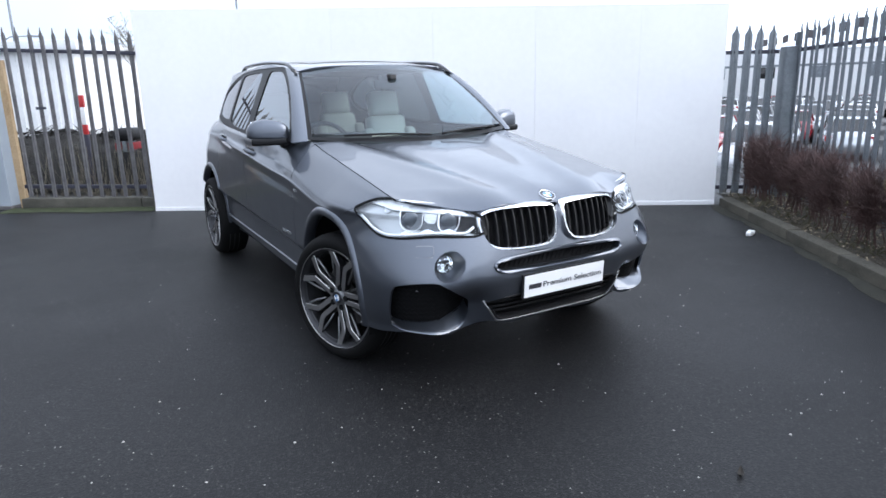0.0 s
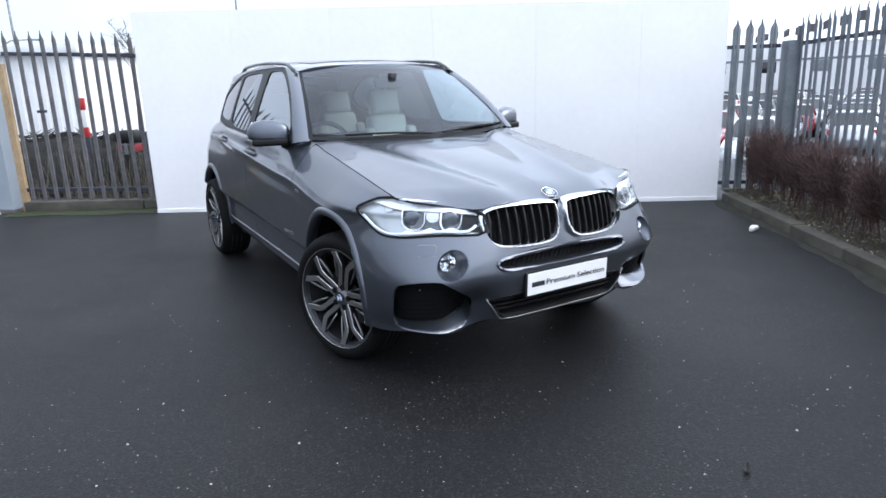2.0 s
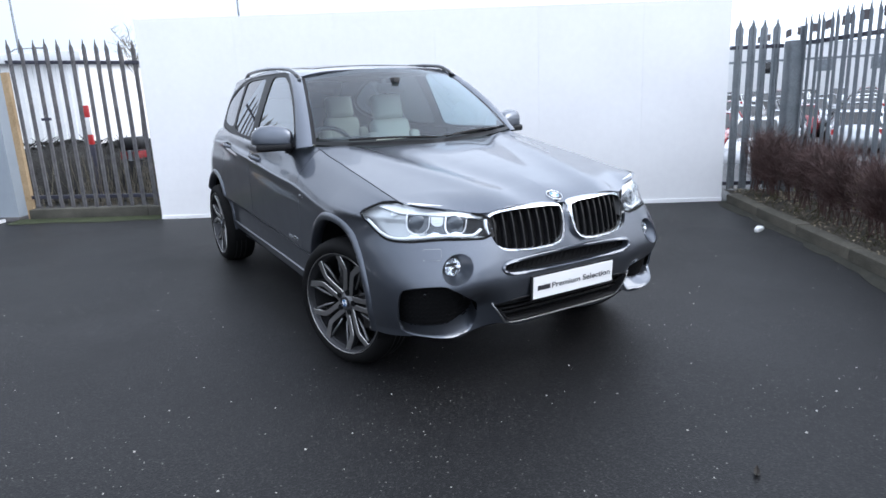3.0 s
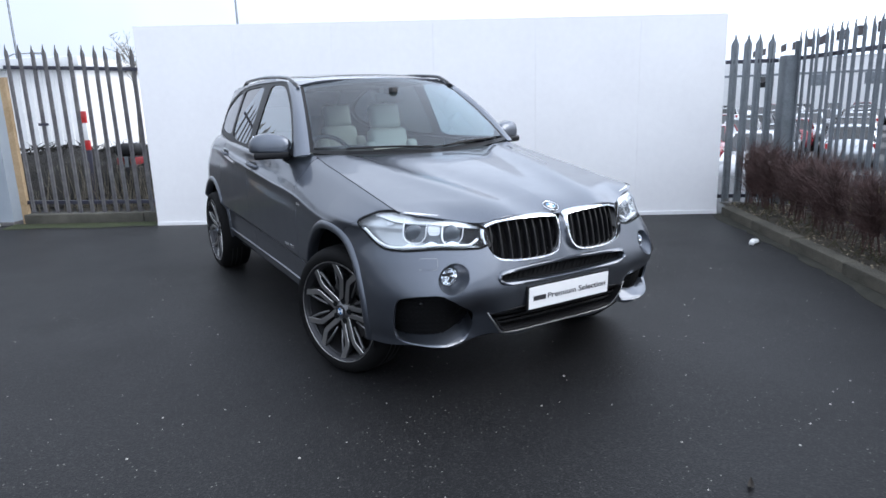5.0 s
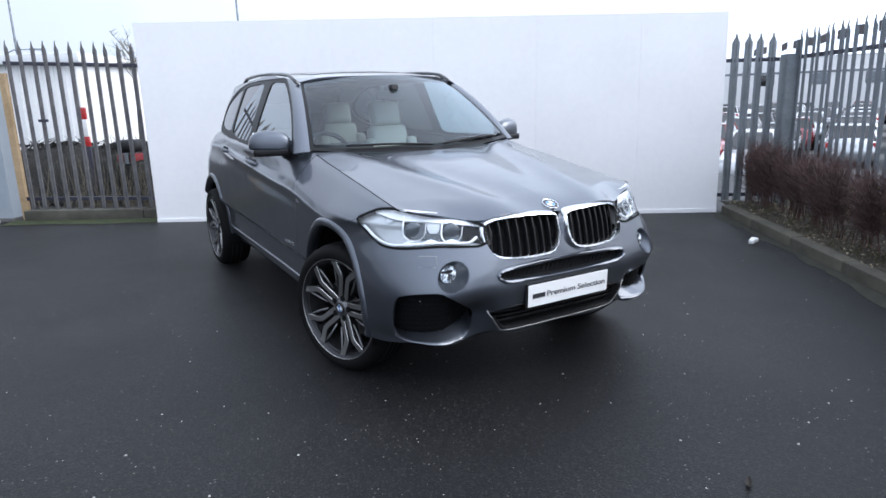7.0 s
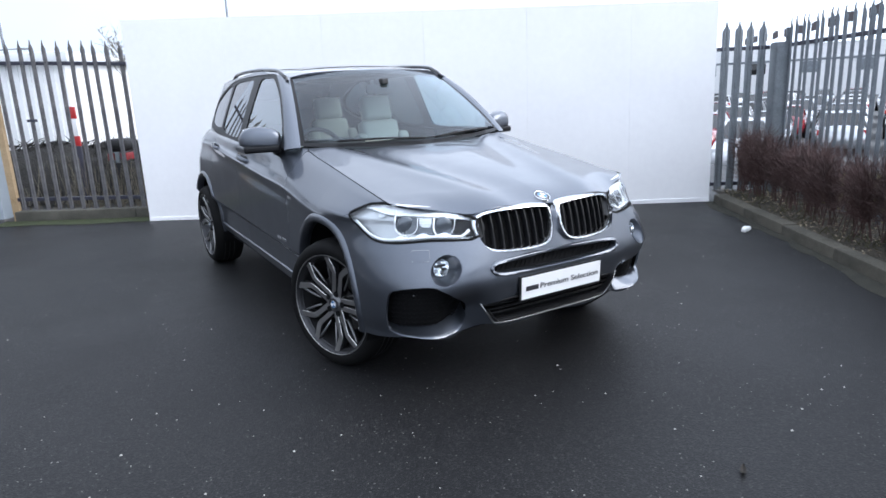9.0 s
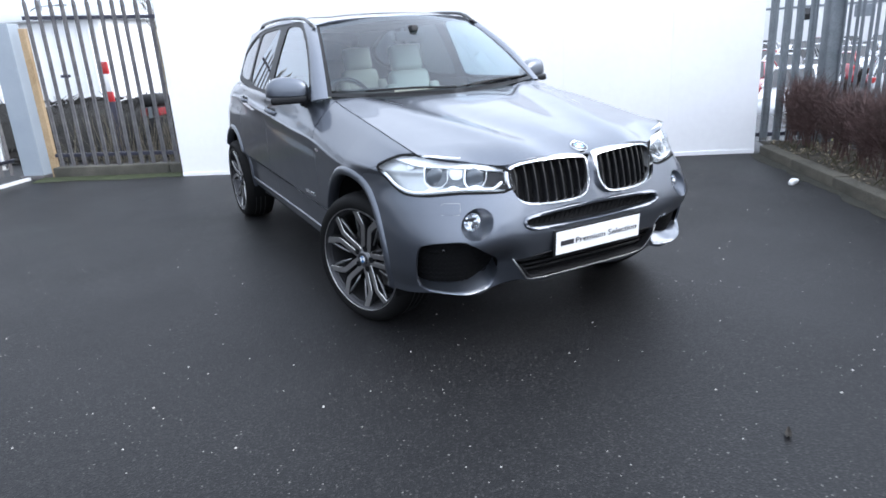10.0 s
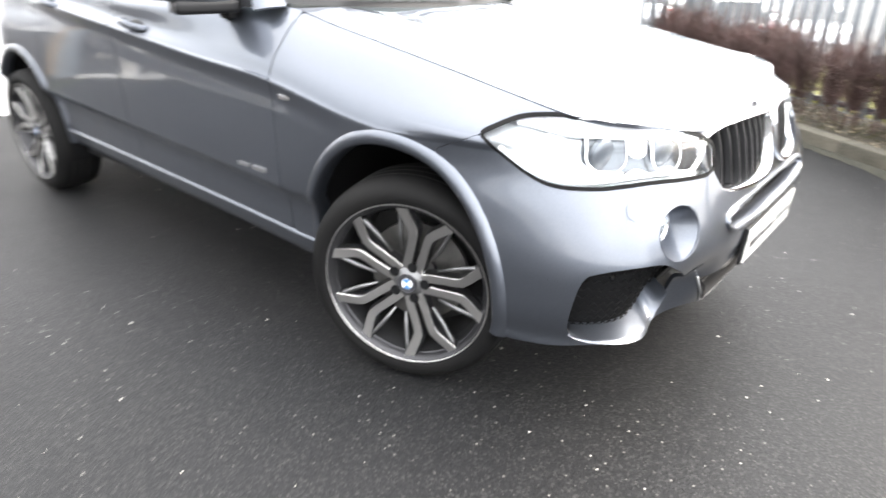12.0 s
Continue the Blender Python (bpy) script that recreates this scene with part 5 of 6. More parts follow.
slot = loop_sweep("upper_intake_surround", SLOT, 0.017, 0.009, on_front, PAINT, car, "slot intake with a body-coloured lip", 0.04)
bm = bmesh.new()
pts = [on_front(a, b, -0.035) for a, b in SLOT]
bm.faces.new([bm.verts.new(v) for v in pts])
part("intake_mesh", bm, MATT_BLACK, slot)
for i in range(26):
    a = -0.36 + i * 0.0288
    boxed("mesh_bar", (0.004, 0.004, 0.07), (a, front_v(a, 0.632) + 0.032, 0.632), MATT_BLACK, slot, 0.001, turn=Euler((0, 0.5, 0)).to_matrix())

# lower intake with bright lip
low = loop_sweep("lower_intake_surround", LOWER, 0.012, 0.006, on_front, BLACK_PLASTIC, car, "black lower intake", 0.05)
bm = bmesh.new()
bm.faces.new([bm.verts.new(on_front(a, b, -0.05)) for a, b in LOWER])
part("intake_back", bm, MATT_BLACK, low)
for z in (0.39, 0.415, 0.44, 0.462):
    w = 0.40
    tube("intake_bar", [(x, front_v(x, z) + 0.035, z) for x in np.linspace(-w, w, 13)], 0.005, SLAT, low, sides=6)
lip = [(-0.452, 0.462), (-0.412, 0.398), (-0.372, 0.346), (-0.33, 0.337)] + [(x, 0.333) for x in np.linspace(-0.27, 0.27, 13)] + [(0.33, 0.337), (0.372, 0.346), (0.412, 0.398), (0.452, 0.462)]
tube("front_lip", [(x, front_v(x, z) - 0.003, z) for x, z in lip], 0.0058, SATIN_GREY, car, "thin grey edge round the lower intake", 8, 0.8)

for sd in (-1, 1):
    # side intakes: a recessed honeycomb and the silver blade below
    def off_body(depth):
        def surf(s, r):
            x, y, z = body(s, r)
            return x * (1 - 0.6 * depth), y + depth * (0.7 + 0.3 * (1 - x)), z
        return surf

    it = skin("side_intake", off_body(0.085), FRONT_S, np.linspace(0.1, 0.6, 70), lambda x, y, z: inside(x / 0.949 + y - 0.078, z, INTAKE_LOOP) + 0.045, MATT_BLACK, car, "black side intake with honeycomb mesh", sd, lip=0)
    vs, fs = [], []
    for i, q in enumerate(np.linspace(0.280, -0.205, 30)):
        z = float(ip(q, [-0.215, -0.210, -0.186, -0.155, -0.10, 0.0, 0.12, 0.24, 0.28], [0.462, 0.432, 0.374, 0.333, 0.321, 0.326, 0.339, 0.355, 0.368]))
        x, y = on_body(q, z)
        rise = float(ip(q, [-0.215, -0.16, -0.05, 0.10, 0.28], [0.030, 0.062, 0.050, 0.028, 0.010]))
        for f in (-0.06, 0.0, 0.12, 0.5, 1.0):
            vs.append((sd * x * (1 - 0.045 * f), y + 0.090 * f, z + 1.3 * rise * f - (0.004 if f < 0 else 0)))
    for i in range(29):
        for k in range(4):
            a = i * 5 + k
            fs.append((a, a + 5, a + 6, a + 1) if sd > 0 else (a + 1, a + 6, a + 5, a))
    raw("intake_floor", vs, fs, PAINT, it, "body-coloured floor of the intake")
    for row in range(9):
        z = 0.362 + row * 0.025
        a0, a1 = None, None
        qs = np.linspace(-0.26, 0.30, 80)
        ok = qs[inside(qs, np.full(80, z), INTAKE_LOOP) > 0.01]
        if len(ok) < 4:
            continue
        pts = []
        for j, q in enumerate(np.linspace(ok[0], ok[-1], 25)):
            x, y = on_body(q, z)
            pts.append((sd * float(x) * 0.96, float(y) + 0.064, z + (0.006 if j % 2 else -0.006)))
        tube("mesh_strand", pts, 0.0026, MATT_BLACK, it, sides=5)
    boxed("parking_sensor", (0.02, 0.016, 0.02), (sd * 0.735, -0.628, 0.525), GLOSS_BLACK, it, 0.008)
    # lamp: lens on the body's surface, bright bucket behind it
    def lamp_in(x, y, z):
        return np.minimum(inside(qz(x, y), z, LAMP_LOOP), under_bonnet(x, y, z))

    lamp = skin("headlamp", body, FRONT_S, np.linspace(0.4, 1, 80), lambda x, y, z: lamp_in(x, y, z) - 0.002, LENS, car, "clear headlamp with twin round projectors", sd, lip=0.006)
    lamp.visible_shadow = False

    def shell(d):
        """A surface d behind the lens."""
        def surf(s, r):
            x, y, z = body(s, r)
            return x * (1 - 0.85 * d), y + d, z
        return surf

    def shell_q(d, x, y):
        return x / (1 - 0.85 * d) + y - d

    def at_depth(q, z, d):
        x, y = on_body(q, z)
        return Vector((sd * x * (1 - 0.85 * d), y + d, z))

    def lamp_top(q):
        return ip(q, [-0.30, -0.13, 0.06, 0.29, 0.40, 0.466, 0.549, 0.612], [0.868, 0.906, 0.936, 0.950, 0.944, 0.935, 0.913, 0.893])

    def lamp_foot(q):
        return ip(q, [-0.315, -0.15, -0.02, 0.10, 0.20, 0.35, 0.43, 0.545], [0.776, 0.782, 0.787, 0.782, 0.776, 0.776, 0.794, 0.851])

    skin("reflector", shell(0.038), FRONT_S, np.linspace(0.4, 1, 80), lambda x, y, z: np.minimum(inside(shell_q(0.038, x, y), z, LAMP_LOOP) + 0.012, under_bonnet(x, y, z, 0.02)), LAMP_SILVER, lamp, "silver reflector shell", sd, lip=0)
    skin("lamp_rim", body, FRONT_S, np.linspace(0.4, 1, 90), lambda x, y, z: np.minimum(np.minimum(inside(qz(x, y), z, LAMP_LOOP) + 0.005, 0.0055 - inside(qz(x, y), z, LAMP_LOOP)), under_bonnet(x, y, z)), MATT_BLACK, lamp, "black lamp edge", sd, lip=0, push=0.0012)
    # dark inner part of the lamp, which carries the two projectors
    dark_loop = smooth_loop([(0.228, 0.815), (0.235, 0.86), (0.225, 0.924), (0.10, 0.916), (0.03, 0.908), (-0.12, 0.886), (-0.285, 0.858), (-0.315, 0.835), (-0.315, 0.79), (-0.28, 0.787), (-0.05, 0.800)], 1)
    skin("dark_insert", shell(0.033), FRONT_S, np.linspace(0.4, 1, 110), lambda x, y, z: inside(shell_q(0.033, x, y), z, dark_loop), LAMP_GREY, lamp, "grey inner panel of the lamp", sd, lip=0)
    end_loop = smooth_loop([(-0.155, 0.800), (-0.150, 0.882), (-0.285, 0.872), (-0.36, 0.850), (-0.36, 0.760), (-0.27, 0.784)], 1)
    skin("dark_end", shell(0.030), FRONT_S, np.linspace(0.4, 1, 110), lambda x, y, z: inside(shell_q(0.030, x, y), z, end_loop), SLAT, lamp, "dark inner end of the lamp", sd, lip=0)
    # silver field between the two projectors
    mid_loop = smooth_loop([(0.062, 0.842), (0.060, 0.905), (-0.022, 0.890), (-0.022, 0.836)], 1)
    skin("middle_insert", shell(0.026), FRONT_S, np.linspace(0.4, 1, 110), lambda x, y, z: inside(shell_q(0.026, x, y), z, mid_loop), LAMP_SILVER, lamp, "silver field between the projectors", sd, lip=0)
    skin("brow", shell(0.014), np.linspace(0.1, 1, 220), np.linspace(0.55, 1, 150), lambda x, y, z: np.minimum(np.minimum(lamp_top(shell_q(0.014, x, y)) - 0.006 - z, z - lamp_top(shell_q(0.014, x, y)) + ip(shell_q(0.014, x, y), [-0.29, -0.15, 0.05, 0.30, 0.47], [0.010, 0.026, 0.044, 0.048, 0.014])), np.minimum(0.47 - shell_q(0.014, x, y), shell_q(0.014, x, y) + 0.265)), LAMP_WHITE, lamp, "thick white light brow under the upper edge", sd, lip=0.01)
    for qc, half, zc in ((0.150, 0.078, 0.850), (-0.100, 0.066, 0.842)):
        c = at_depth(qc, zc, 0.028)
        face = Vector((sd * 0.30, -1, 0)).normalized()
        m = Matrix.Translation(c) @ face.to_track_quat("-X", "Z").to_matrix().to_4x4()
        lathe("projector_lens", [(0.044, -0.012), (0.042, 0.0), (0.036, 0.004), (0.020, 0.007), (0.0, 0.008)], DARK_LENS, lamp, "dark glass projector", 36).matrix_local = m
        # U-shaped light guide, thick outside, thin inside
        top = float(lamp_top(qc)) - 0.03
        for name, r0, flat, side_of in (("light_guide", 0.0046, 0.8, 1), ("inner_guide", 0.0020, 0.8, -1)):
            pts = []
            for f in np.linspace(0, 1, 14):
                an = math.pi * 0.5 * min(1, f / 0.65)
                q = qc + side_of * half * math.sin(an) if f < 0.65 else qc + side_of * half
                z = zc - 0.044 * math.cos(an) if f < 0.65 else zc + (top - zc) * (f - 0.65) / 0.35
                pts.append(at_depth(q, z, 0.016))
            tube(name, pts, r0, LAMP_WHITE, lamp, "white U-shaped light guide" if side_of > 0 else "", 8, flat)
    # crinkled silver floor of the lamp under the projectors
    skin("lamp_floor", shell(0.020), FRONT_S, np.linspace(0.4, 1, 140), lambda x, y, z: np.minimum(np.minimum(z - lamp_foot(shell_q(0.02, x, y)) - 0.008, lamp_foot(shell_q(0.02, x, y)) + 0.022 + 0.008 * np.sin(shell_q(0.02, x, y) * 44) - z), np.minimum(0.24 - shell_q(0.02, x, y), shell_q(0.02, x, y) + 0.17)), CHROME, lamp, "crinkled silver floor", sd, lip=0.008)
    pts = [at_depth(q, float(lamp_foot(q)) + 0.013, 0.012) for q in np.linspace(0.54, -0.21, 34)] + [at_depth(-0.235, 0.803, 0.012), at_depth(-0.258, 0.818, 0.012)]
    tube("lower_strip", pts, 0.0075, LAMP_WHITE, lamp, "white strip along the lower edge", 8)
    # side marker at the outer end
    mk = smooth_loop([(0.30, 0.885), (0.36, 0.880), (0.355, 0.905), (0.305, 0.912)], 1)
    skin("side_marker", shell(0.030), FRONT_S, np.linspace(0.4, 1, 160), lambda x, y, z: inside(shell_q(0.030, x, y), z, mk), SATIN, lamp, "small grey side marker", sd, lip=0)

    # fog lamp deep in a round recess that is cut straight back into the corner
    n = 48
    fc0 = Vector((0.622, -0.684, 0.655))
    rings = []
    for f in (0.0, 0.06, 0.35, 0.7, 1.0):
        ring = []
        for i in range(n):
            q = 2 * math.pi * i / n
            zz = 0.655 + 0.0695 * math.sin(q)
            edge = Vector((*on_body(-0.128 + 0.0695 * math.cos(q) / 0.72, zz), zz))
            end = fc0 + Vector((0.042 * math.cos(q), 0, 0.042 * math.sin(q)))
            p = edge.lerp(end, f)
            p.y += -0.002 if f == 0 else 0
            ring.append((sd * p.x, p.y, p.z))
        rings.append(ring)
    vs = [p for r in rings for p in r]
    fs = []
    for k in range(4):
        for i in range(n):
            a, b = k * n + i, k * n + (i + 1) % n
            fs.append((a, a + n, b + n, b) if sd > 0 else (a, b, b + n, a + n))
    fog = raw("fog_lamp_recess", vs, fs, PAINT, car, "round body-coloured recess with a fog lamp")
    m = Matrix.Translation((sd * fc0.x, fc0.y, fc0.z)) @ Vector((0, -1, 0)).to_track_quat("-X", "Z").to_matrix().to_4x4()
    lathe("fog_bezel", [(0.046, -0.02), (0.046, 0.014), (0.042, 0.020), (0.038, 0.014), (0.037, -0.01)], CHROME, fog, "bright ring", 40).matrix_local = m
    lathe("fog_reflector", [(0.038, 0.004), (0.028, -0.014), (0.0, -0.022)], CHROME, fog, "bright reflector", 32).matrix_local = m
    fl = lathe("fog_glass", [(0.038, 0.010), (0.030, 0.018), (0.016, 0.022), (0.0, 0.023)], LENS, fog, "clear glass", 32)
    fl.matrix_local = m
    fl.visible_shadow = False
    boxed("fog_shade", (0.060, 0.006, 0.014), (sd * fc0.x, fc0.y - 0.008, fc0.z + 0.010), INK, fog, 0.002, "dark shade")
    lathe("fog_gap", [(0.0525, -0.01), (0.052, 0.006), (0.046, 0.008)], NEAR_BLACK, fog, "dark gap", 40).matrix_local = m
    # washer cover and sensor
    wp = smooth_loop([(-0.022, 0.704), (-0.014, 0.699), (0.03, 0.698), (0.088, 0.698), (0.097, 0.703), (0.099, 0.722), (0.101, 0.742), (0.094, 0.748), (0.04, 0.748), (-0.010, 0.748), (-0.018, 0.743), (-0.021, 0.724)], 1)
    skin("washer_gap", body, np.linspace(0.35, 0.95, 260), np.linspace(0.3, 0.75, 260), lambda x, y, z: np.minimum(inside(qz(x, y), z, wp) + 0.0014, 0.0014 - inside(qz(x, y), z, wp)), SATIN_GREY, car, "dark joint round the washer cover", sd, lip=0, push=0.0012)
    skin("washer_cover", body, FRONT_S, FRONT_R, lambda x, y, z: inside(qz(x, y), z, wp) - 0.002, PAINT, car, "small square washer cover", sd, lip=0.002, push=0.0025)

# plate on its holder
plate = boxed("plate_holder", (0.535, 0.012, 0.125), (0, -0.834, 0.512), BLACK_PLASTIC, car, 0.004, "black holder", Euler((radians(3), 0, 0)).to_matrix())
boxed("plate_face", (0.52, 0.004, 0.111), (0, -0.843, 0.513), PLATE_WHITE, plate, 0.001, "white dealer plate with dark lettering", Euler((radians(3), 0, 0)).to_matrix())
boxed("word_bar", (0.078, 0.0012, 0.024), (-0.196, -0.8462, 0.510), INK, plate, 0.0004, turn=Euler((radians(3), 0, 0)).to_matrix())
fc = bpy.data.curves.new("lettering", "FONT")
fc.body, fc.size, fc.extrude, fc.align_x, fc.align_y = "Premium Selection", 0.042, 0.0006, "LEFT", "CENTER"
fc.offset = 0.0004
tmp = new("lettering_source", fc)
bpy.context.view_layer.update()
me = bpy.data.meshes.new_from_object(tmp.evaluated_get(bpy.context.evaluated_depsgraph_get()))
bpy.data.objects.remove(tmp)
word = link("lettering", me, INK, plate, "dark plate lettering")
word.matrix_local = pose(-0.148, -0.8462, 0.510, 93, 0, 0)
w_now = max(v.co.x for v in me.vertices) - min(v.co.x for v in me.vertices)
word.scale = (0.385 / w_now, 0.95, 1)

# ---- glasshouse ----
ws = skin("windscreen", pane, np.linspace(-0.968, 0.968, 50), np.linspace(0.055, 1, 40), lambda x, y, z: 0 * x + 1, WINDSCREEN_GLASS, car, "clear raked windscreen", lip=0)
ws.visible_shadow = False
skin("windscreen_band", pane, np.linspace(-1, 1, 60), np.linspace(-0.01, 1.0, 50), lambda x, y, z: np.maximum(np.abs(x) - (0.735 - 0.168 * (z - 1.16) / 0.44), np.maximum(z - 1.607 + 0.05 * (x / 0.6) ** 2, 1.158 + 0.03 * (x / 0.75) ** 2 - z)), TRIM_BLACK, car, "black edge of the windscreen", lip=0, push=-0.002)
skin("roof", roof_surface, np.linspace(-0.62, 0.62, 60), np.linspace(1.12, 3.62, 90), lambda x, y, z: np.minimum(np.minimum(y - (1.152 + 0.09 * (x / 0.59) ** 2), 3.32 - y), roof_half(y) + 0.004 - np.abs(x)), PAINT, car)
skin("panorama_glass", roof_surface, np.linspace(-0.5, 0.5, 40), np.linspace(1.2, 2.9, 60), lambda x, y, z: np.minimum(np.minimum(0.44 - np.abs(x), y - 1.42), 2.5 - y), GLOSS_BLACK, car, "dark glass roof panel", lip=0, push=0.003)
rm = boxed("rear_view_mirror", (0.22, 0.04, 0.065), (0, 1.06, 1.495), INTERIOR, car, 0.02, "black rear-view mirror")
boxed("mirror_mount", (0.05, 0.14, 0.04), (0, 1.03, 1.545), INTERIOR, rm, 0.015)

F_WIN = smooth_loop([(0.83, 1.185), (0.86, 1.235), (0.95, 1.33), (1.13, 1.470), (1.36, 1.592), (1.50, 1.607), (1.70, 1.611), (1.715, 1.55), (1.715, 1.25), (1.70, 1.178), (1.40, 1.176)], 1)
R_WIN = smooth_loop([(1.86, 1.185), (1.85, 1.25), (1.87, 1.55), (1.89, 1.611), (2.2, 1.609), (2.50, 1.600), (2.52, 1.55), (2.51, 1.28), (2.46, 1.215), (2.1, 1.188)], 1)
Q_WIN = smooth_loop([(2.57, 1.235), (2.57, 1.30), (2.58, 1.55), (2.62, 1.588), (2.80, 1.565), (3.02, 1.49), (3.18, 1.41), (3.17, 1.32), (3.02, 1.262)], 1)
DLO = smooth_loop([(0.76, 1.150), (0.80, 1.215), (0.92, 1.335), (1.12, 1.492), (1.34, 1.615), (1.5, 1.628), (2.3, 1.630), (2.7, 1.605), (3.06, 1.505), (3.24, 1.41), (3.22, 1.29), (3.02, 1.225), (2.3, 1.172), (1.3, 1.148)], 1)
FV, FZ = np.linspace(0.70, 3.72, 220), np.linspace(1.10, 1.68, 70)
for sd in (-1, 1):
    skin("door_frames", flank, FV, FZ, lambda x, y, z: np.minimum(inside(y, z, DLO), -np.maximum(np.maximum(inside(y, z, F_WIN), inside(y, z, R_WIN)), inside(y, z, Q_WIN))), TRIM_BLACK, car, "satin black window surrounds", sd, lip=0.01)
    skin("window_trim", flank, FV, FZ, lambda x, y, z: np.minimum(inside(y, z, DLO) + 0.008, -inside(y, z, DLO)), TRIM_BLACK, car, "black window edge strip", sd, lip=0.008, push=0.003)
    skin("cant_rail", flank, FV, FZ, lambda x, y, z: np.minimum(np.minimum(-inside(y, z, DLO) - 0.0085, 3.76 - 1.2 * (z - 1.19) - y), np.minimum(cant_z(y) - z, z - 1.152)), PAINT, car, side=sd, lip=0.01)
    for nm, lp, gl in (("front_side_window", F_WIN, SIDE_GLASS), ("rear_side_window", R_WIN, DARK_GLASS), ("rear_quarter_window", Q_WIN, DARK_GLASS)):
        w = skin(nm, flank, FV, FZ, lambda x, y, z: inside(y, z, lp) + 0.004, gl, car, "tinted side window", sd, lip=0, push=-0.006)
        w.visible_shadow = False
    skin("front_pillar", pillar, np.linspace(0, 1, 14), np.linspace(-0.03, 1.06, 60), lambda x, y, z: 0 * x + 1, PAINT, car, side=sd, lip=0.01)
    # roof edge between side and roof, and the black roof rail
    vs, fs = [], []
    ys = np.linspace(1.20, 3.32, 50)
    for y in ys:
        z0 = float(cant_z(y))
        u0 = float(flank(y, z0)[0])
        rh = float(roof_half(y))
        zr = float(roof_surface(rh, y)[2])
        for k in range(5):
            f = k / 4
            vs.append((sd * (u0 + (rh - u0) * f), y, z0 + (zr - z0) * math.sin(f * math.pi / 2) - 0.001))
    for i in range(len(ys) - 1):
        for k in range(4):
            a = i * 5 + k
            fs.append((a, a + 1, a + 6, a + 5) if sd < 0 else (a + 5, a + 6, a + 1, a))
    raw("roof_edge", vs, fs, PAINT, car)
    pts, rad = [], []
    for i in range(36):
        f = i / 35
        y = 1.24 + 1.50 * f
        lift = 0.044 * min(1, math.sin(math.pi * f) * 3.2) ** 0.7
        pts.append((sd * min(0.615, float(roof_half(y)) + 0.022), y, float(roof_surface(0.60, y)[2]) + lift - 0.006))
        rad.append(0.017)
    tube("roof_rail", pts, rad, GLOSS_BLACK, car, "black roof rail", 8, 0.8)

    # door mirror
    mir = new("door_mirror")
    mir.parent = car
    mir.matrix_local = pose(sd * 0.928, 0.935, 1.185)
    tagged(mir, "body-coloured door mirror on a black foot")
    bm = bmesh.new()
    bmesh.ops.create_uvsphere(bm, u_segments=32, v_segments=20, radius=1.0)
    for v in bm.verts:
        x, y, z = v.co
        p = 0.60
        x, y, z = (math.copysign(abs(c) ** p, c) for c in (x, y, z))
        out = x * sd
        taper = 1 - 0.20 * max(out, 0) ** 2
        v.co = (x * 0.124, (y * 0.075 if y < 0 else y * 0.035) * taper + 0.035 * out, (z * 0.108 * (taper - 0.10 * max(-out, 0)) if z > 0 else z * 0.022) + 0.006 * out)
    part("mirror_cap", bm, PAINT, mir)
    bm = bmesh.new()
    block(bm, (0.225, 0.118, 0.046), (-sd * 0.006, -0.016, -0.030), 0.016, Euler((0, 0, sd * 0.3)).to_matrix(), 3)
    part("mirror_base", bm, TRIM_BLACK, mir, "black lower edge")
    bm = bmesh.new()
    block(bm, (0.11, 0.07, 0.042), (-sd * 0.125, -0.02, -0.045), 0.014, Euler((0, sd * 0.25, 0)).to_matrix())
    part("mirror_foot", bm, TRIM_BLACK, mir, "black foot")
    bm = bmesh.new()
    block(bm, (0.18, 0.006, 0.105), (0, 0.036, 0.040), 0.002, Euler((0, 0, sd * 0.3)).to_matrix())
    part("mirror_glass", bm, CHROME, mir, "mirror glass")
    # side badges as plain bars
    bu = side_u(0.535, 0.885)
    boxed("wing_badge", (0.004, 0.055, 0.018), (sd * (bu + 0.001), 0.535, 0.885), CHROME, car, 0.0015, "small bright badge")
    for k in range(2):
        y = 0.72 + 0.10 * (1 - k) + 0.012
        boxed("door_badge", (0.004, 0.085 if k else 0.07, 0.016 if k == 0 else 0.020), (sd * (side_u(y, 0.592) + 0.001), y, 0.592), SATIN if k == 0 else CHROME, car, 0.0015, "small bright badge strip")

# wipers
for x0, x1, y0 in ((-0.55, 0.02, 0.0), (0.10, 0.62, 0.0)):
    pts = []
    for i in range(11):
        f = i / 10
        x = x0 + (x1 - x0) * f
        a = x / 0.752
        px, py, pz = pane(a, 0.022 + 0.022 * math.sin(math.pi * f))
        pts.append((float(px), float(py) - 0.012, float(pz) + 0.016))
    wp = tube("wiper", pts, 0.0075, SLAT, car, "black wiper arm and blade", 6)

# ---- cabin ----
boxed("floor_pan", (1.55, 4.2, 0.06), (0, 1.65, 0.30), BLACK_PLASTIC, car, 0.02)
boxed("bulkhead", (1.5, 0.04, 0.75), (0, 0.72, 0.68), INTERIOR, car, 0.01)
bm = bmesh.new()
block(bm, (1.44, 0.62, 0.16), (0, 1.0, 1.04), 0.06, None, 3)
block(bm, (0.36, 0.30, 0.075), (-0.37, 1.08, 1.13), 0.035, None, 3)
block(bm, (0.28, 0.5, 0.5), (0, 1.3, 0.72), 0.05)
part("dashboard", bm, INTERIOR, car, "dark dashboard")
boxed("rear_closing", (1.0, 0.05, 0.8), (0, 3.45, 0.95), INTERIOR, car, 0.01)
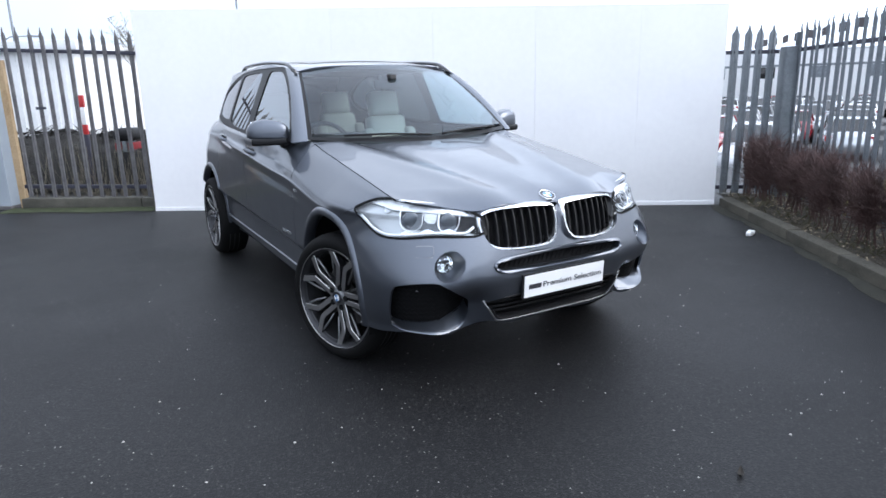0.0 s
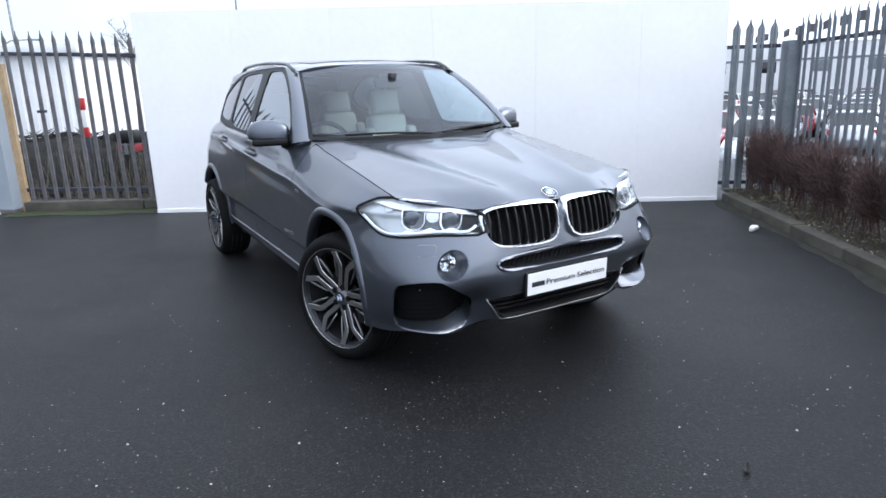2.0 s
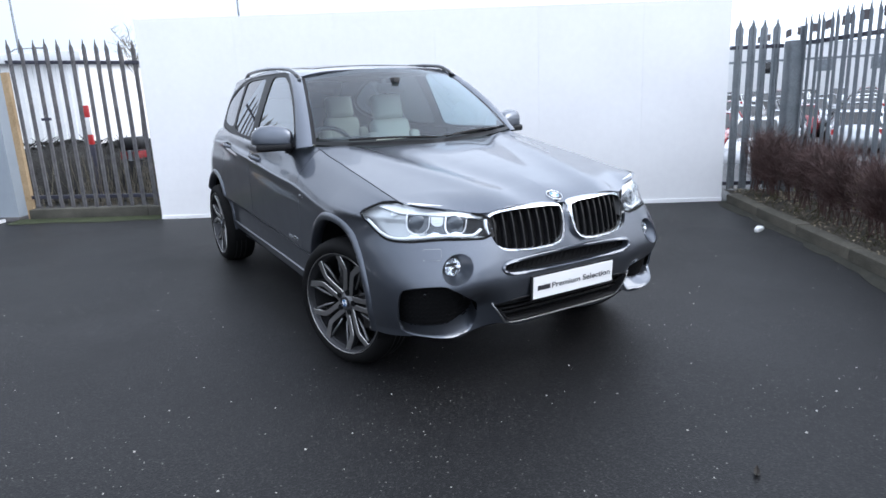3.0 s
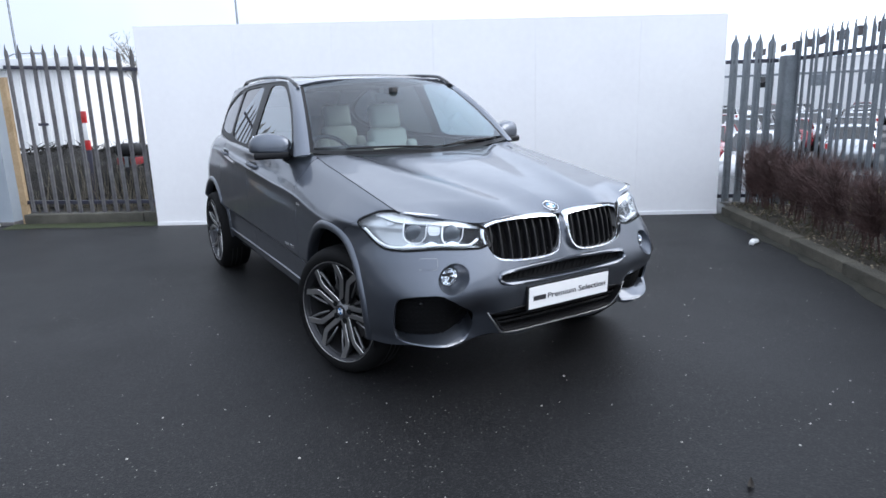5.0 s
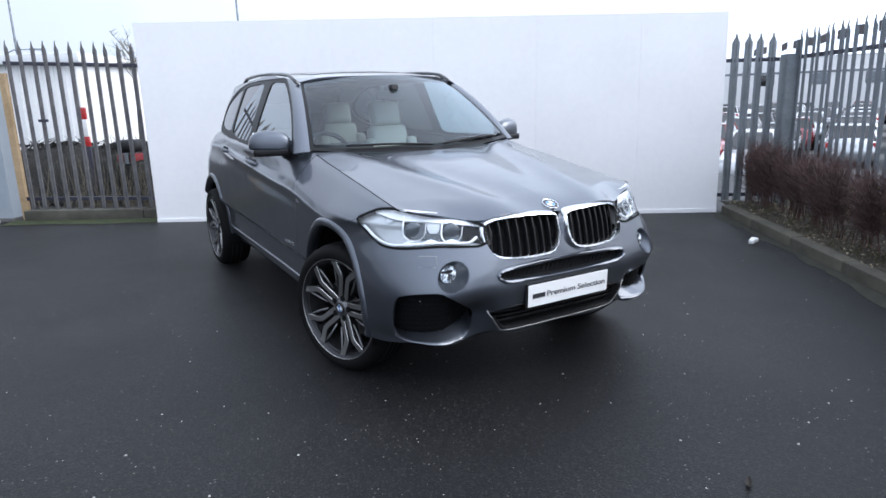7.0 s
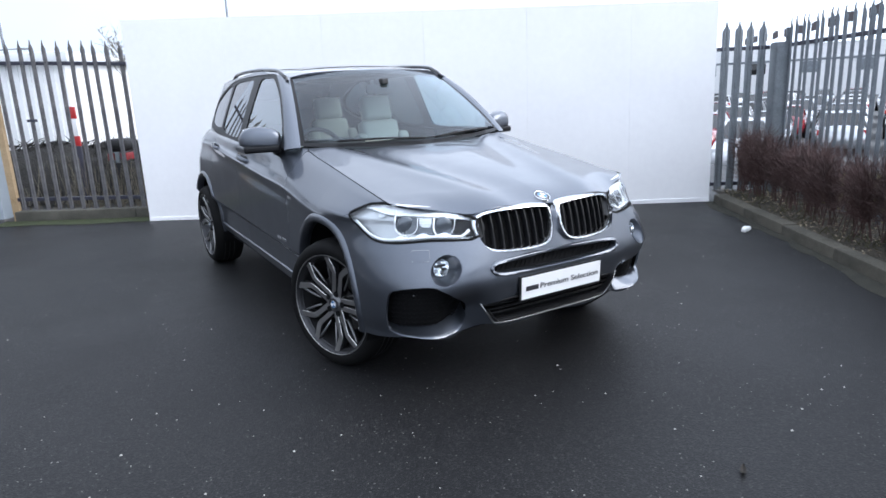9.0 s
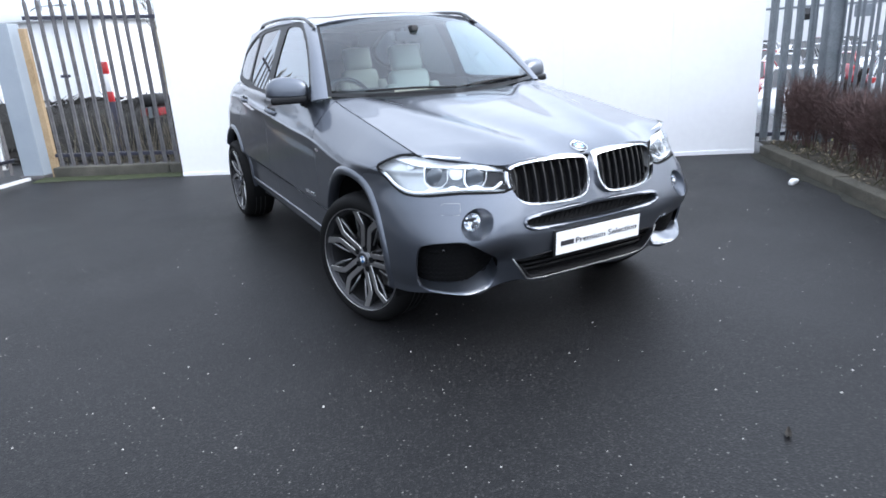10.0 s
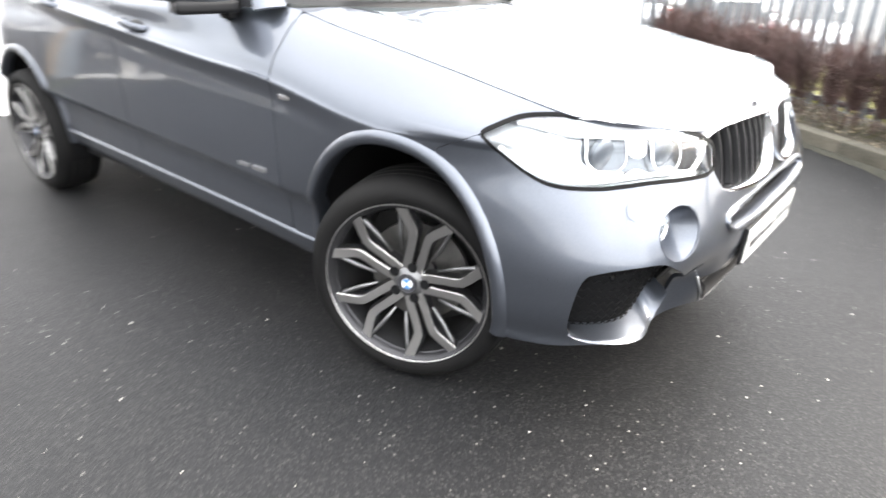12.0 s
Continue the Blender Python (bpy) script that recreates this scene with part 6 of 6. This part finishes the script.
skin("rear_window", lambda a, b: (a * (0.57 - 0.035 * b), 3.80 - 0.49 * b - 0.10 * a * a, 1.19 + 0.455 * b - 0.03 * a * a * b), np.linspace(-1, 1, 20), np.linspace(0, 1, 14), lambda x, y, z: 0 * x + 1, GLOSS_BLACK, car, "dark rear window", lip=0)
boxed("roof_lining", (1.04, 1.5, 0.02), (0, 2.15, 1.60), HEADLINER, car, 0.008, "grey roof lining")
wheel_steer = new("steering_wheel")
wheel_steer.parent = car
wheel_steer.matrix_local = pose(-0.37, 1.36, 1.06, 66, 0, 0)
tagged(wheel_steer, "dark steering wheel on the driver's side")
vs = [(0.185 * math.cos(q), 0.185 * math.sin(q), 0) for q in np.linspace(0, 2 * math.pi, 41)]
tube("rim", vs, 0.017, INTERIOR, wheel_steer, sides=10)
boxed("hub", (0.14, 0.12, 0.05), (0, -0.01, -0.01), INTERIOR, wheel_steer, 0.03)
for q in (0, math.pi, 1.5 * math.pi):
    tube("spoke", [(0.05 * math.cos(q), 0.05 * math.sin(q), 0), (0.18 * math.cos(q), 0.18 * math.sin(q), 0)], 0.018, INTERIOR, wheel_steer, flat=0.5)


def seat(x, y):
    t = new("seat")
    t.parent = car
    t.matrix_local = pose(x, y, 0.285)
    tagged(t, "cream leather seat with headrest")
    bm = bmesh.new()
    block(bm, (0.50, 0.52, 0.20), (0, 0, 0.28), 0.07, None, 4)
    part("cushion", bm, LEATHER, t)
    lean = Euler((radians(-16), 0, 0)).to_matrix()
    bm = bmesh.new()
    block(bm, (0.36, 0.12, 0.62), (0, 0.30, 0.66), 0.055, lean, 4)
    for s in (-1, 1):
        block(bm, (0.10, 0.17, 0.52), (s * 0.195, 0.275, 0.60), 0.045, lean, 4)
    part("backrest", bm, LEATHER, t)
    bm = bmesh.new()
    block(bm, (0.27, 0.11, 0.21), (0, 0.405, 1.06), 0.045, lean, 4)
    part("headrest", bm, LEATHER, t)
    for s in (-0.06, 0.06):
        tube("headrest_rod", [(s, 0.40, 0.90), (s, 0.41, 1.0)], 0.007, CHROME, t, sides=6)


seat(-0.47, 1.84)
seat(0.38, 1.53)
for x in (-0.38, 0.38):
    seat(x, 2.60)


# ---- wheels ----
def wheel(name_label, at, steer, spin, sd):
    w = new("wheel")
    w.parent = car
    w.matrix_local = Matrix.Translation(at) @ Matrix.Rotation(radians(steer), 4, "Z") @ (Matrix.Rotation(math.pi, 4, "Z") if sd > 0 else Matrix()) @ Matrix.Rotation(radians(spin), 4, "X")
    tagged(w, name_label)
    ty = lathe("tyre", [(0.268, -0.165), (0.290, -0.190), (0.322, -0.196), (0.346, -0.180), (0.3565, -0.140), (0.357, -0.06), (0.3555, -0.010), (0.349, 0.020), (0.338, 0.040), (0.322, 0.053), (0.304, 0.057), (0.288, 0.053), (0.276, 0.045), (0.266, 0.030)], TYRE, w, "low-profile black tyre", 80)
    for g in (-0.10, -0.06, -0.02):
        lathe("tread_groove", [(0.3577, g - 0.004), (0.3577, g + 0.004)], NEAR_BLACK, ty, n=64)
    rim = lathe("rim", [(0.255, -0.17), (0.268, -0.165), (0.262, -0.12), (0.250, -0.05), (0.256, 0.020), (0.268, 0.032), (0.281, 0.040), (0.2835, 0.046), (0.281, 0.050), (0.275, 0.049), (0.266, 0.040), (0.262, 0.030), (0.245, -0.02), (0.240, -0.10)], RIM_DARK, w, "grey rim with machined faces", 80)
    lathe("rim_edge", [(0.2765, 0.0485), (0.2785, 0.0510), (0.281, 0.0512), (0.2835, 0.047)], RIM_FACE, rim, "bright machined edge", 80)
    # barrel and back disc coloured near-black for the shade behind the spokes
    lathe("inner_barrel", [(0.243, -0.02), (0.236, -0.08), (0.236, -0.18), (0.0, -0.19)], NEAR_BLACK, rim, "inside of the wheel, coloured near-black for the shade behind the spokes", 48)
    disc = lathe("brake_disc", [(0.07, -0.075), (0.175, -0.075), (0.177, -0.090), (0.07, -0.090)], BRAKE, w, "steel brake disc", 48)
    hubc = lathe("hub", [(0.0, 0.022), (0.030, 0.022), (0.036, 0.018), (0.052, 0.012), (0.066, 0.002), (0.072, -0.02), (0.07, -0.06)], RIM_RIB, rim, "machined hub", 40)
    e = roundel(hubc, (-0.021, 0, 0), (-1, 0, 0), 0.031, INK)
    # near-black discs stand in for the shade in the sunken bolt holes
    for k in range(5):
        q = 2 * math.pi * k / 5
        bm = bmesh.new()
        bmesh.ops.create_cone(bm, cap_ends=True, segments=14, radius1=0.0165, radius2=0.0155, depth=0.02)
        bmesh.ops.transform(bm, matrix=Matrix.Translation((-0.0085, 0.058 * math.cos(q), 0.058 * math.sin(q))) @ Matrix.Rotation(math.pi / 2, 4, "Y"), verts=bm.verts)
        part("bolt_hole_disc", bm, MATT_BLACK, hubc, "near-black disc painted in for a shaded bolt hole")
    # five pairs of kinked spokes; bright machined face, dark flanks
    for k in range(5):
        for m in (-1, 1):
            base = 2 * math.pi * k / 5
            path = [(0.050, 0.36), (0.078, 0.285), (0.120, 0.195), (0.165, 0.150), (0.188, 0.150), (0.212, 0.205), (0.242, 0.275), (0.270, 0.318)]
            face, dark = bmesh.new(), bmesh.new()
            fr, dr = [], []
            for i, (r, an) in enumerate(path):
                q = base + m * an
                c = Vector((0, r * math.cos(q), r * math.sin(q)))
                r0, a0 = path[max(i - 1, 0)]
                r1, a1 = path[min(i + 1, len(path) - 1)]
                d = Vector((0, r1 * math.cos(base + m * a1) - r0 * math.cos(base + m * a0), r1 * math.sin(base + m * a1) - r0 * math.sin(base + m * a0))).normalized()
                sdv = Vector((0, -d.z, d.y))
                hw = (0.0165, 0.0152, 0.0142, 0.0146, 0.0158, 0.0158, 0.0162, 0.0178)[i]
                out = 0.010 + 0.030 * (r / 0.268) ** 1.5
                fr.append([face.verts.new(c + sdv * s + Vector((-o, 0, 0))) for s, o in ((-hw, out - 0.003), (-hw + 0.002, out), (hw - 0.002, out), (hw, out - 0.003))])
                dr.append([dark.verts.new(c + sdv * s + Vector((-o, 0, 0))) for s, o in ((-hw, out - 0.003), (-hw * 1.35, out - 0.030), (-hw * 0.8, out - 0.055), (hw * 0.8, out - 0.055), (hw * 1.35, out - 0.030), (hw, out - 0.003))])
            for rows, bmx, n in ((fr, face, 4), (dr, dark, 6)):
                for p, q2 in zip(rows, rows[1:]):
                    for j in range(n - 1):
                        bmx.faces.new((p[j], p[j + 1], q2[j + 1], q2[j]))
                bmesh.ops.recalc_face_normals(bmx, faces=bmx.faces)
            web = []
            for r, an in ((0.115, 0.46), (0.18, 0.405), (0.235, 0.365), (0.258, 0.335)):
                q = base + m * an
                web.append((-(0.004 + 0.026 * (r / 0.268) ** 1.5 - 0.004), r * math.cos(q), r * math.sin(q)))
            sp = part("spoke", dark, RIM_DARK, rim, "", 30)
            tube("spoke_web", web, [0.005, 0.008, 0.008, 0.009], RIM_RIB, sp, "thin bright rib", 5)
            part("spoke_face", face, RIM_FACE, sp, "bright machined face", 30)
    return w


TYRE_R = 0.357
STEER = 20
for sd in (-1, 1):
    wheel("twin-spoke alloy wheel with a low-profile tyre, turned", (sd * 0.875, 0, TYRE_R), STEER, 34 if sd < 0 else 10, sd)
    wheel("twin-spoke alloy wheel with a low-profile tyre", (sd * 0.866, 2.975, TYRE_R), 0, 12, sd)
